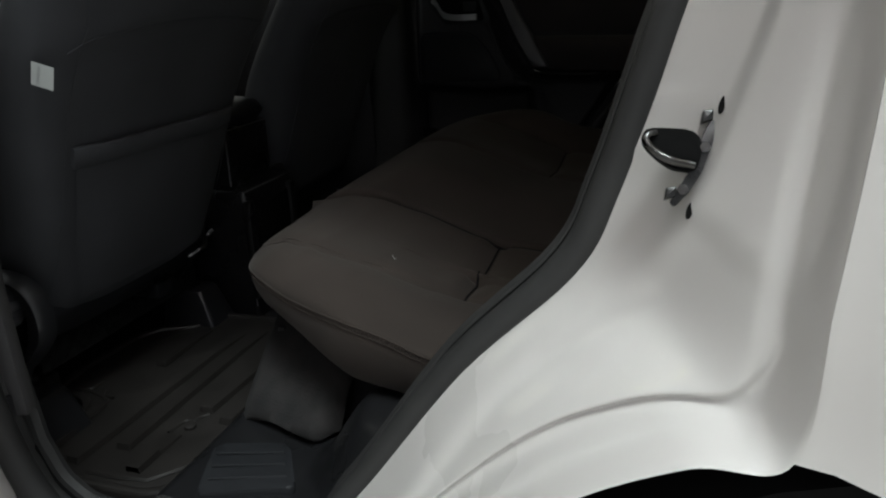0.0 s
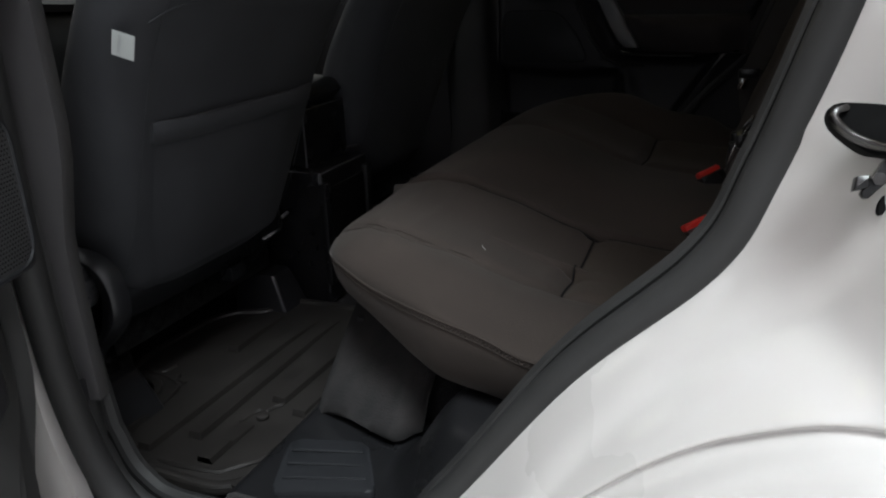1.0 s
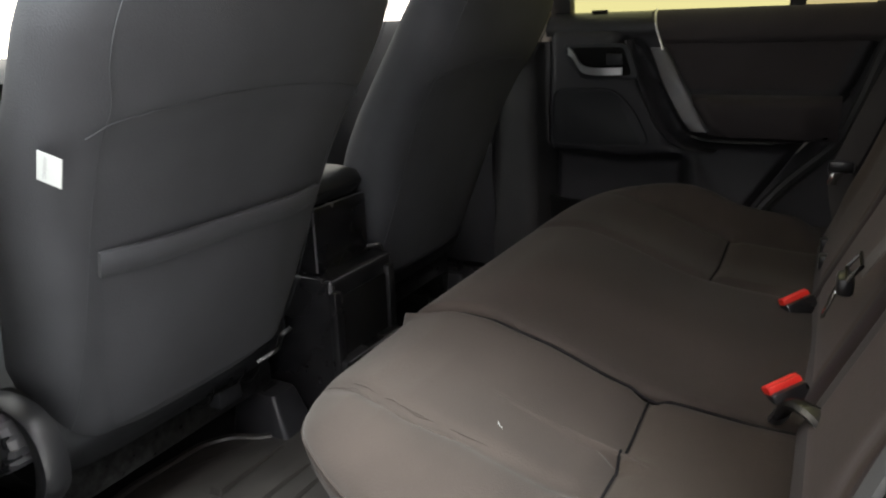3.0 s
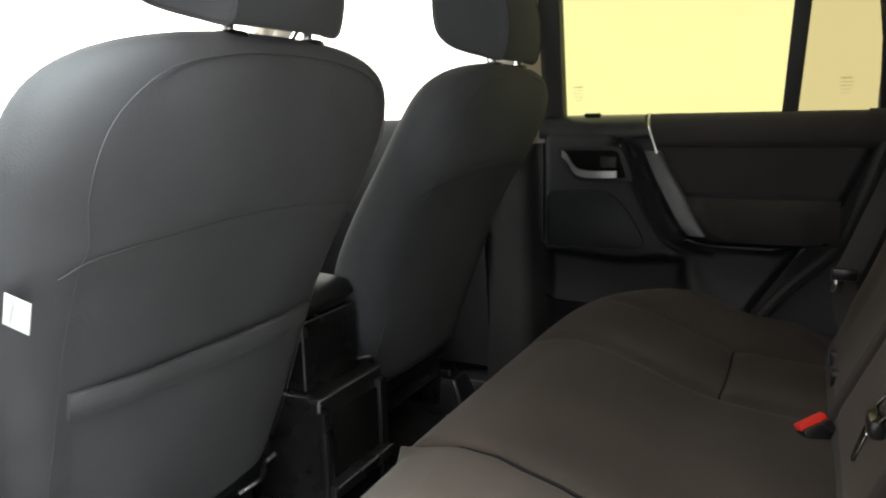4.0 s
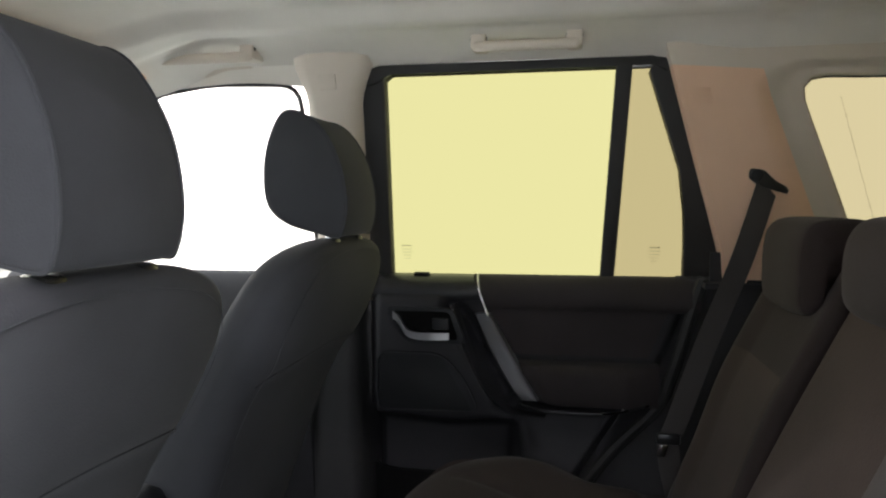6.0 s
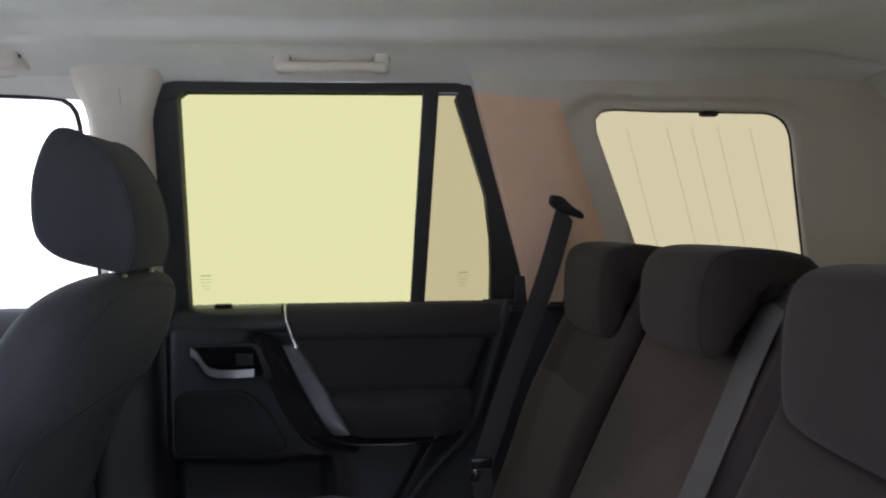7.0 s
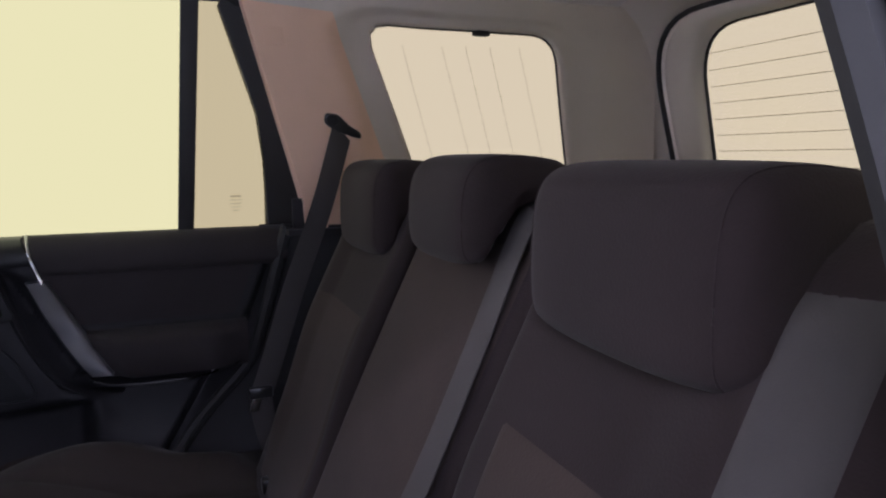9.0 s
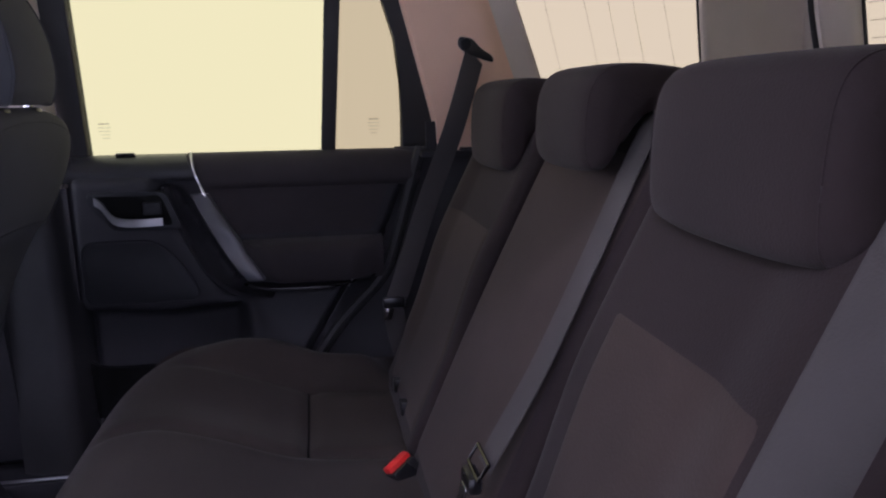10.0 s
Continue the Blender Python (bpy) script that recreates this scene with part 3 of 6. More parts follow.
tube(bm, [(-0.740, -0.662, 0.454), (-0.690, -0.662, 0.454), (-0.640, -0.656, 0.454), (-0.604, -0.615, 0.454), (-0.596, -0.56, 0.454), (-0.596, -0.30, 0.454)], 0.0045, 6)
part("rib", bm, MAT_RUBBER, mat)
# hooked bead that joins two ribs round the stud, and two short nubs
for pts in ([(-0.687, -0.545), (-0.684, -0.515), (-0.678, -0.505), (-0.668, -0.505), (-0.664, -0.492), (-0.655, -0.480)], [(-0.879, -0.462), (-0.868, -0.476), (-0.850, -0.481)], [(-0.926, -0.466), (-0.912, -0.462), (-0.906, -0.438)]):
    bm = B()
    tube(bm, spline([(x, y, 0.4535) for x, y in pts], 18), 0.0035, 6)
    part("bead", bm, MAT_RUBBER, mat)
# rim of the raised field along the notch for the seat rail
bm = B()
tube(bm, spline([(-0.826, -0.655, 0.4535), (-0.843, -0.560, 0.4535), (-0.848, -0.505, 0.4535), (-0.862, -0.486, 0.4535), (-0.900, -0.474, 0.4535), (-0.955, -0.465, 0.4535)], 40), 0.004, 6)
part("bead", bm, MAT_RUBBER, mat)
bm = B()
disc(bm, (-0.600, -0.668, 0.454), 0.008, 0.006, "z", 16, 0.001)
part("mat_stud", bm, MAT_RUBBER, mat)
bm = B()
disc(bm, (-0.663, -0.522, 0.456), 0.010, 0.006, "z", 16, 0.001)
part("mat_stud", bm, MAT_RUBBER, mat)

# scuff plate and cover beside the near bench
scuff = thing("scuff_plate", "black ribbed plastic scuff plate at the door sill", "scuff plate", (-0.43, -0.69, 0.5))
def sill_z(x, y):
    """Top of the moulded cover between mat, bench and door sill."""
    z = 0.440 + 0.078 * smooth(-0.60, -0.535, x)
    # hump over the wheel arch
    d = math.hypot((x + 0.20) / 0.185, (y + 0.62) / 0.16)
    return z + 0.115 * smooth(1.0, 0.45, d)


bm = B()
slab(bm, lambda u, v: (-0.60 + 0.55 * u, -0.745 + 0.22 * v, sill_z(-0.60 + 0.55 * u, -0.745 + 0.22 * v)), 50, 26, (0, 0, -0.06))
part("side_cover", bm, GLOSSY, scuff, "black moulded plastic cover at the wheel arch", 70)
bm = B()
plate(bm, round_poly([(-0.490, -0.738), (-0.368, -0.700), (-0.425, -0.612), (-0.528, -0.635)], 0.014), lambda x, y: (x, y, 0.526 + 0.05 * (x + 0.45)), (0, 0, -0.02), 0.004)
part("tread", bm, PLASTIC, scuff)
for k in range(3):
    bm = B()
    y0 = 0.25 + 0.25 * k
    a, b = Vector((-0.490, -0.738, 0)).lerp(Vector((-0.528, -0.635, 0)), y0), Vector((-0.368, -0.700, 0)).lerp(Vector((-0.425, -0.612, 0)), y0)
    a.z, b.z = 0.5255, 0.5290
    tube(bm, [a.lerp(b, 0.08), a.lerp(b, 0.92)], 0.0022, 6)
    part("rib", bm, PLASTIC, scuff)

# ---- headlining ----
def lining_z(x, y):
    z = lerp_table(abs(y), [(0, 1.702), (0.3, 1.698), (0.46, 1.690), (0.515, 1.684), (0.54, 1.687), (0.575, 1.676), (0.62, 1.660), (0.66, 1.640)])
    d = (abs(x + 0.40) / 1.0) ** 4 + (abs(y) / 0.475) ** 4
    z += 0.026 * smooth(1.12, 0.80, d)
    z -= 0.035 * smooth(-0.12, 0.12, x) * smooth(0.56, 0.64, abs(y))
    z -= 0.040 * smooth(0.55, 0.92, x) + 0.06 * smooth(-0.98, -1.25, x)
    return z


bm = B()
slab(bm, lambda u, v: (-1.25 + 2.13 * u, -0.66 + 1.32 * v, lining_z(-1.25 + 2.13 * u, -0.66 + 1.32 * v)), 90, 110, (0, 0, 0.03))
solid("ceiling", bm, LINING, "warm grey cloth headlining with a raised middle field", "ceiling", "structure", angle=80)


def grab_handle(x0, x1):
    g = thing("grab_handle", "beige folding plastic grab handle on the roof edge", "grab handle", ((x0 + x1) / 2, 0.6, 1.66), "grab handles")
    bm = B()
    y, z = 0.600, 1.662
    rbox(bm, (x0, y - 0.034, z - 0.020), (x1, y - 0.014, z + 0.002), 0.008, 3)
    part("grip", bm, GREIGE, g)
    for x in (x0 + 0.012, x1 - 0.012):
        bm = B()
        rbox(bm, (x - 0.016, y - 0.030, z - 0.014), (x + 0.016, y + 0.03, z + 0.028), 0.006)
        part("hinge_block", bm, GREIGE, g)
        bm = B()
        tube(bm, [(x - 0.017, y - 0.020, z + 0.008), (x + 0.017, y - 0.020, z + 0.008)], 0.004, 8)
        part("hinge_pin", bm, RUBBER, g)


grab_handle(-0.43, -0.212)
grab_handle(-1.15, -0.915)


# ---- rear side trim: pillars and quarter windows ----
def ring_panel(bm, outer, inner, f, rings, depth):
    """A panel between two outlines of the same length, rolling into the opening."""
    rows = []
    for k in range(rings + 1):
        u = k / rings
        rows.append([(lambda p: p + Vector((0, math.copysign((0.006 + 0.016 * smooth(0.45, 0.32, p.x)) * smooth(0.60, 0.82, u), p.y), 0)))(Vector(f(a[0] + (b[0] - a[0]) * u, a[1] + (b[1] - a[1]) * u))) for a, b in zip(outer, inner)])
    rows.insert(0, [p + Vector((0, math.copysign(0.09, p.y), 0)) for p in rows[0]])
    last = rows[-1]
    c = sum(last, Vector()) / len(last)
    for q, d in ((0.002, 0.003), (0.004, 0.008), (0.005, depth)):
        rows.append([p + (c - p).normalized() * q + Vector((0, math.copysign(d, p.y), 0)) for p in last])
    return loft(bm, rows, cap=False), rows[-1]


def resample(poly, n):
    p = [Vector((*q, 0)) for q in poly]
    p.append(p[0])
    d = [0]
    for a, b in zip(p, p[1:]):
        d.append(d[-1] + (b - a).length)
    out = []
    for k in range(n):
        s = d[-1] * k / n
        i = max(j for j in range(len(d) - 1) if d[j] <= s)
        q = (s - d[i]) / max(d[i + 1] - d[i], 1e-9)
        c = p[i].lerp(p[i + 1], q)
        out.append((c.x, c.y))
    return out


def angular(outer, inner_c, n):
    """n points on an outline by angle about a centre."""
    out = []
    m = len(outer)
    for k in range(n):
        a = math.tau * k / n
        d = Vector((math.cos(a), math.sin(a)))
        best = None
        for i in range(m):
            p, q = Vector(outer[i]) - Vector(inner_c), Vector(outer[(i + 1) % m]) - Vector(inner_c)
            e = q - p
            det = d.x * -e.y + d.y * e.x
            if abs(det) < 1e-12:
                continue
            t = (p.x * -e.y + p.y * e.x) / det
            s = (d.x * p.y - d.y * p.x) / det
            if t > 0 and -1e-9 <= s <= 1 + 1e-9 and (best is None or t > best):
                best = t
        out.append(tuple(Vector(inner_c) + d * (best or 0.01)))
    return out


QUARTER = [(0.207, 1.590), (0.640, 1.577), (0.727, 1.17), (0.372, 1.19)]
QC = (0.49, 1.39)
SIDE_OUT = [(-0.045, 1.66), (0.86, 1.63), (0.92, 1.16), (0.090, 1.16), (0.086, 1.226), (0.064, 1.30), (0.018, 1.45)]
NEAR_OUT = [(-0.045, 1.66), (0.86, 1.63), (0.92, 1.16), (0.070, 1.16), (0.070, 1.28), (0.030, 1.45)]


def quarter_y(x, z):
    """How far from the middle the quarter glass stands."""
    return inner_wall(x, z) + 0.021 + 0.014 * smooth(0.45, 0.30, x)


def rear_side(side):
    name = "rear_side_trim"
    t = thing(name, "beige plastic trim of the rear pillars round the quarter window", "pillar trim", (0.4, side * 0.7, 1.2), "rear side trims")
    inn = angular(round_poly(QUARTER, 0.06, 6), QC, 96)
    out = angular(SIDE_OUT if side > 0 else NEAR_OUT, QC, 96)
    bm = B()
    _, last = ring_panel(bm, out, inn, lambda x, z: (x, side * inner_wall(x, z), z), 20, 0.014)
    # split in two tones, to paint warm bounced light on the pillar half
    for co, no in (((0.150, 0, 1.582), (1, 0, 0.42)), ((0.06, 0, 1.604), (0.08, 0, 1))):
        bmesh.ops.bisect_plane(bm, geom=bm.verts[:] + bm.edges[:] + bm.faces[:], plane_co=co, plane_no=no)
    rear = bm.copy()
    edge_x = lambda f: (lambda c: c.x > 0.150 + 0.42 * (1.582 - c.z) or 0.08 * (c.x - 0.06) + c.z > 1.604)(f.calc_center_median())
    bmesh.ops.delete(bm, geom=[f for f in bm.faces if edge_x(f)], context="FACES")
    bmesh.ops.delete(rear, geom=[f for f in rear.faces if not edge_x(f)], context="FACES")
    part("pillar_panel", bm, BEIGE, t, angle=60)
    part("panel_greyer_half", rear, GREIGE, t, "greyer half of the pillar trim, without the painted warm light", angle=60)
    bm = B()
    tube(bm, last, 0.0030, 8, closed=True, ref=(0, 1, 0))
    part("window_rubber", bm, RUBBER, t)
    # catch in the top rail
    bm = B()
    rbox(bm, (0.447, side * 0.632 - 0.010, 1.566), (0.487, side * 0.632 + 0.010, 1.578), 0.006)
    part("catch", bm, RUBBER, t)
    # small blind cover pressed into the pillar
    bm = B()
    plate(bm, round_poly([(0.010, 1.532), (0.050, 1.532), (0.046, 1.565), (0.008, 1.565)], 0.004), lambda x, z: (x, side * (inner_wall(x, z) - 0.0015), z), (0, side * 0.002, 0), 0.0006)
    part("blind_cover", bm, BEIGE, t)
    w = thing("quarter_window", "fixed privacy glass with thin aerial wires", "window", (0.5, side * 0.72, 1.35), "quarter windows")
    bm = B()
    c = [(p.x, p.z) for p in last]
    plate(bm, [(x, z) for x, z in c], lambda x, z: (x, side * quarter_y(x, z), z), (0, side * 0.004, 0))
    part("pane", bm, REARGLASS, w)
    if side > 0:
        for x0 in (0.300, 0.385, 0.437, 0.492, 0.560):
            bm = B()
            top = 1.545
            pts = [(x0 + 0.33 * (top - z), quarter_y(x0 + 0.33 * (top - z), z) - 0.001, z) for z in (top, 1.4, 1.25)]
            tube(bm, pts, 0.0004, 5)
            part("aerial_wire", bm, WIRE, w)
    return t


def lower_side(side):
    t = thing("rear_side_panel", "dark moulded plastic side panel below the rear pillar", "side panel", (0.2, side * 0.72, 0.8), "rear side panels")
    edge = [(x - (0.06 if side > 0 else -0.004), z) for x, z in FL if 0.47 < z < 1.17]

    def f(u, v):
        x0, z = edge[round(u * (len(edge) - 1))]
        x = x0 + 0.0 + (1.22 - x0) * v
        return (x, side * ((0.770 if side > 0 else 0.725) - (0.045 if side > 0 else 0.0) * smooth(0.03, 0.06, v) - 0.05 * smooth(0.06, 0.16, v)), z)
    bm = B()
    slab(bm, f, len(edge) - 1, 20, (0, side * 0.012, 0))
    part("moulding", bm, DARK, t, angle=80)
    bm = B()
    slab(bm, lambda u, v: (-0.30 + 1.5 * u, side * 0.73, 0.42 + (0.12 + 0.3 * smooth(0.05, 0.3, u)) * v), 10, 2, (0, side * 0.01, 0))
    part("lower_moulding", bm, DARK, t)
    bm = B()
    slab(bm, lambda u, v: (0.05 + 0.95 * u, side * (0.675 + 0.06 * v), 1.160 + 0.004), 12, 2, (0, 0, -0.012))
    part("ledge", bm, DARK, t)
    bm = B()
    slab(bm, lambda u, v: (0.065 + 0.30 * u, side * (0.712 - 0.002 * v), 1.155 + 0.072 * v), 8, 3, (0, side * 0.012, 0))
    part("step_trim", bm, DARK, t)


for side in (-1, 1):
    rear_side(side)
    lower_side(side)


# ---- tailgate inside ----
tail = thing("tailgate", "tailgate with beige trim and a heated rear window", "tailgate", (0.95, 0, 1.2))


def tail_x(z):
    return 0.865 + 0.27 * (1.51 - z)


OUT_T = round_poly([(-0.556, 0.90), (-0.553, 1.600), (0.553, 1.600), (0.556, 0.90)], 0.17, 10)
IN_T = round_poly([(-0.492, 1.10), (-0.450, 1.572), (0.450, 1.572), (0.492, 1.10)], 0.12, 10)
TC = (0.0, 1.33)
to, ti = angular(OUT_T, TC, 120), angular(IN_T, TC, 120)
bm = B()
rows = [[(tail_x(z) + d, y, z) for y, z in ((a[0] + (b[0] - a[0]) * u, a[1] + (b[1] - a[1]) * u) for a, b in zip(to, ti))] for u, d in ((0, 0.03), (0, 0.012), (0.1, 0), (0.3, -0.002), (0.6, 0.0), (0.85, 0.006), (0.97, 0.022), (1, 0.045))]
loft(bm, rows, cap=False)
part("tailgate_trim", bm, GREIGE, tail, "grey-beige moulded tailgate trim", 60)
bm = B()
tube(bm, [(tail_x(z) - 0.004, y * 1.015, 1.33 + (z - 1.33) * 1.01) for y, z in to], 0.006, 8, closed=True, ref=(1, 0, 0))
part("tailgate_seal", bm, RUBBER, tail)
bm = B()
tube(bm, [(tail_x(z) + 0.040, y, z) for y, z in ti], 0.004, 8, closed=True, ref=(1, 0, 0))
part("glass_rubber", bm, RUBBER, tail)
bm = B()
plate(bm, [(y * 1.02, z) for y, z in ti], lambda y, z: (tail_x(z) + 0.045, y, z), (0.004, 0, 0))
part("rear_window", bm, REARGLASS, tail)
for k in range(12):
    z = 1.52 - 0.034 * k
    hw = 0.440 + 0.085 * (1.52 - z)
    bm = B()
    tube(bm, [(tail_x(z) + 0.041, -hw, z), (tail_x(z) + 0.041, hw, z)], 0.0008, 5)
    part("heater_wire", bm, WIRE, tail)
bm = B()
tube(bm, [(tail_x(1.19) + 0.075, -0.62, 1.20), (tail_x(1.19) + 0.075, -0.05, 1.18)], 0.008, 6)
part("wiper", bm, GLOSSY, tail, "black rear wiper blade")
# body ring round the tailgate, in trim
bm = B()
so = [(y * 1.30, 1.33 + (z - 1.33) * (1.16 if z > 1.33 else 1.0)) for y, z in to]
rows = [[(tail_x(a[1]) - 0.07 * (1 - u) + 0.012, a[0] * (1 - u) + b[0] * 1.05 * u, a[1] * (1 - u) + (1.33 + (b[1] - 1.33) * 1.04) * u) for a, b in zip(so, to)] for u in (0, 0.25, 0.5, 0.75, 1)]
rows.append([(tail_x(b[1]) + 0.045, b[0] * 1.045, 1.33 + (b[1] - 1.33) * 1.035) for b in to])
rows.append([(tail_x(b[1]) + 0.050, b[0] * 0.97, 1.33 + (b[1] - 1.33) * 0.97) for b in to])
loft(bm, rows, cap=False)
solid("tailgate_surround", bm, GREIGE, "beige trim ring round the tailgate opening", "trim", "structure", angle=80)


# ---- rear doors ----
def rear_edge(z):
    """Rear edge of the rear door's inner card."""
    return lerp_table(z, [(0.46, -0.36), (0.60, -0.265), (0.724, -0.20), (0.868, -0.105), (1.0, -0.01), (1.15, 0.050), (1.17, 0.055)])


def card_y(x, z):
    """Depth of the door card, away from the middle of the car."""
    y = 0.705
    y += 0.062 * smooth(1.105, 1.165, z)
    front = smooth(-0.40, -0.44, x - 0.62 * (1.0 - z) + 0.02)
    y += 0.026 * (1 - front) * smooth(0.965, 0.985, z) * smooth(1.135, 1.120, z)
    y += 0.030 * (1 - front) * smooth(0.90, 0.885, z) * smooth(0.70, 0.86, z)
    # hollow in front of the pull strip
    y += 0.045 * bump_at(x - 0.62 * (1.0 - z), -0.436, 0.024) * smooth(0.86, 0.91, z) * smooth(1.12, 1.08, z)
    y += 0.030 * bump_at(z, 0.872, 0.012) * smooth(-0.41, -0.37, x) * smooth(-0.06, -0.13, x)
    y -= 0.012 * front * smooth(1.02, 0.98, z) * smooth(0.82, 0.86, z) * 0
    # opening of the map pocket
    y += 0.065 * smooth(0.850, 0.815, z + 0.010 * bump_at(x, -0.5, 0.08)) * smooth(-0.325, -0.375, x) * smooth(0.56, 0.62, z)
    y += 0.05 * smooth(0.62, 0.48, z)
    y += 0.035 * smooth(rear_edge(z) - 0.025, rear_edge(z), x)
    y += 0.02 * smooth(-0.675, -0.705, x)
    return y


def rear_door(side, m, label):
    """A rear door, built shut on the far side (side 1) or mirrored, then set to the pose m."""
    door = thing("rear_door", label, "car door", group="rear doors")

    def p(name, bm, material, parent=None, lab="", angle=40):
        if side < 0:
            for v in bm.verts:
                v.co.y = -v.co.y
        ob = new(name, finish(bm, name, material, angle))
        ob.parent = parent or door
        if lab:
            ob["label"] = lab
        return ob

    def g(x, z):
        return (x, side_glass(z), z)

    bm = B()
    lo = -0.735 if side < 0 else -0.71

    def hem(z):
        """Front edge of the lining, drawn back towards the bottom."""
        return lo + (0.055 * smooth(0.72, 0.66, z) + 0.075 * smooth(0.67, 0.58, z) if side < 0 else 0.0)
    grid(bm, lambda u, v: (lambda z: (lambda x: (x, card_y(x, z) + 0.055 * smooth(0.04, 0.0, x - hem(z)), z))(hem(z) + (rear_edge(z) - hem(z)) * v))(0.46 + 0.70 * u), 80, 90)
    p("door_card", bm, DARK, None, "black grained plastic door lining", 60)
    # cloth field and top rail
    bm = B()
    slab(bm, lambda u, v: (lambda z: (lambda x: (x, card_y(x, z) - 0.003, z))(-0.395 + 0.62 * (1.0 - z) * 0.55 + (rear_edge(z) - 0.045 + 0.395 - 0.62 * (1.0 - z) * 0.55) * v))(0.99 + 0.105 * u), 10, 30, (0, 0.006, 0))
    p("cloth_panel", bm, DOORFAB, None, "dark brown cloth panel", 60)
    for name, x0, x1, prof, mat, lab in (
            ("top_rail_front", -0.70, -0.436, [(0.725, 1.112), (0.718, 1.125), (0.728, 1.146), (0.752, 1.161), (0.785, 1.166), (0.80, 1.160), (0.80, 1.112)], SATIN, "satin black plastic end of the top rail"),
            ("top_rail", -0.434, 0.05, [(0.742, 1.088), (0.720, 1.094), (0.714, 1.108), (0.719, 1.130), (0.733, 1.150), (0.756, 1.163), (0.785, 1.167), (0.80, 1.160), (0.80, 1.088)], DOORFAB, "soft padded top rail of the door")):
        bm = B()
        loft(bm, [[(x0 + (x1 - x0) * k / 12 - (0.022 * (z - 1.13) / 0.04 if k == (12 if x1 < 0 else 0) else 0), y, z) for y, z in prof] for k in range(13)])
        p(name, bm, mat, None, lab, 60)
    # armrest
    bm = B()
    rings = []
    for k in range(25):
        u = k / 24
        x = -0.345 + (0.305) * u
        w = smooth(0, 0.16, u) * 0.4 + 0.6
        w *= 1 - 0.55 * smooth(0.72, 1.0, u)
        inn = 0.72 - 0.085 * w
        rings.append([(x + 0.50 * (0.978 - z) * (1 - u), y, z) for y, z in ((0.735, 0.978), (0.72 - 0.5 * (0.72 - inn), 0.979), (inn + 0.012, 0.974), (inn, 0.958), (inn + 0.004, 0.915), (inn + 0.016, 0.893), (0.70, 0.886), (0.735, 0.886))])
    loft(bm, rings)
    p("armrest", bm, DOORFAB, None, "dark padded armrest", 50)
    # lower edge of the armrest
    bm = B()
    tube(bm, spline([(-0.34, 0.665, 0.892), (-0.28, 0.632, 0.887), (-0.15, 0.632, 0.887), (-0.06, 0.69, 0.893)], 20), 0.0026, 8)
    p("armrest_bead", bm, GLOSSY)
    # slanted pull strip, and the bright joint above it
    bm = B()
    ll = spline([(-0.444, 1.083, 0), (-0.418, 1.032, 0), (-0.387, 0.975, 0), (-0.356, 0.928, 0), (-0.334, 0.902, 0)], 28)
    rr = spline([(-0.409, 1.083, 0), (-0.374, 1.028, 0), (-0.335, 0.966, 0), (-0.309, 0.924, 0), (-0.296, 0.902, 0)], 28)
    rings = []
    for a, b in zip(ll, rr):
        y = 0.700 - 0.028 * smooth(1.09, 1.0, a.y) - 0.022 * smooth(1.0, 0.91, a.y)
        rings.append([(a.x + (b.x - a.x) * q, y + d, a.y + (b.y - a.y) * q) for q, d in ((0, 0.030), (0, 0.008), (0.08, 0.003), (0.3, 0.001), (0.6, 0.0), (0.90, 0.0), (0.97, 0.002), (1, 0.006), (1, 0.030))])
    loft(bm, rings)
    strip = p("pull_strip", bm, STRIPE, None, "satin grey pull strip", 40)
    bm = B()
    tube(bm, spline([(-0.445, 0.768, 1.1675), (-0.440, 0.736, 1.155), (-0.434, 0.717, 1.130), (-0.424, 0.712, 1.103), (-0.412, 0.696, 1.080)], 20), 0.0026, 6)
    p("strip_joint", bm, SILVER, strip, "thin bright joint line")
    # arch that carries the strip
    bm = B()
    rings = []
    for q in spline([(-0.497, 0.710, 1.10), (-0.478, 0.706, 1.04), (-0.444, 0.704, 0.955), (-0.410, 0.702, 0.898), (-0.365, 0.702, 0.860), (-0.29, 0.704, 0.848)], 24):
        rings.append([q + Vector(d) for d in ((-0.009, 0.03, 0.0), (-0.008, 0.004, 0.0), (0, -0.002, 0), (0.006, 0.003, 0.003), (0.008, 0.03, 0.004))])
    loft(bm, rings)
    p("arch_moulding", bm, DARK, None, "", 60)
    # handle in its bezel
    bm = B()
    plate(bm, round_poly([(-0.652, 1.094), (-0.494, 1.094), (-0.462, 1.012), (-0.600, 1.012), (-0.642, 1.06)], 0.014), lambda x, z: (x, 0.699, z), (0, 0.012, 0), 0.003)
    bez = p("handle_bezel", bm, PLASTIC)
    # flat black plate that paints the shade inside the recess
    bm = B()
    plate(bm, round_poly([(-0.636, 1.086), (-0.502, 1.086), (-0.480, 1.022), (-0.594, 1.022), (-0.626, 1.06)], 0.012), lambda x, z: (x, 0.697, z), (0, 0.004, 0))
    p("handle_recess_shade", bm, HOLE, bez)
    bm = B()
    loft(bm, [[q + Vector(d) for d in ((0, -0.004, 0.008), (0, 0.004, 0.008), (0, 0.004, -0.008), (0, -0.004, -0.008))] for q in spline([(-0.632, 0.690, 1.078), (-0.618, 0.687, 1.068), (-0.598, 0.684, 1.040), (-0.575, 0.683, 1.032), (-0.54, 0.682, 1.031), (-0.500, 0.684, 1.032)], 22)])
    p("handle_lever", bm, SILVER, bez, "satin silver door handle", 40)
    bm = B()
    rbox(bm, (-0.540, 0.688, 1.046), (-0.502, 0.698, 1.072), 0.003)
    p("lock_button", bm, PLASTIC, bez)
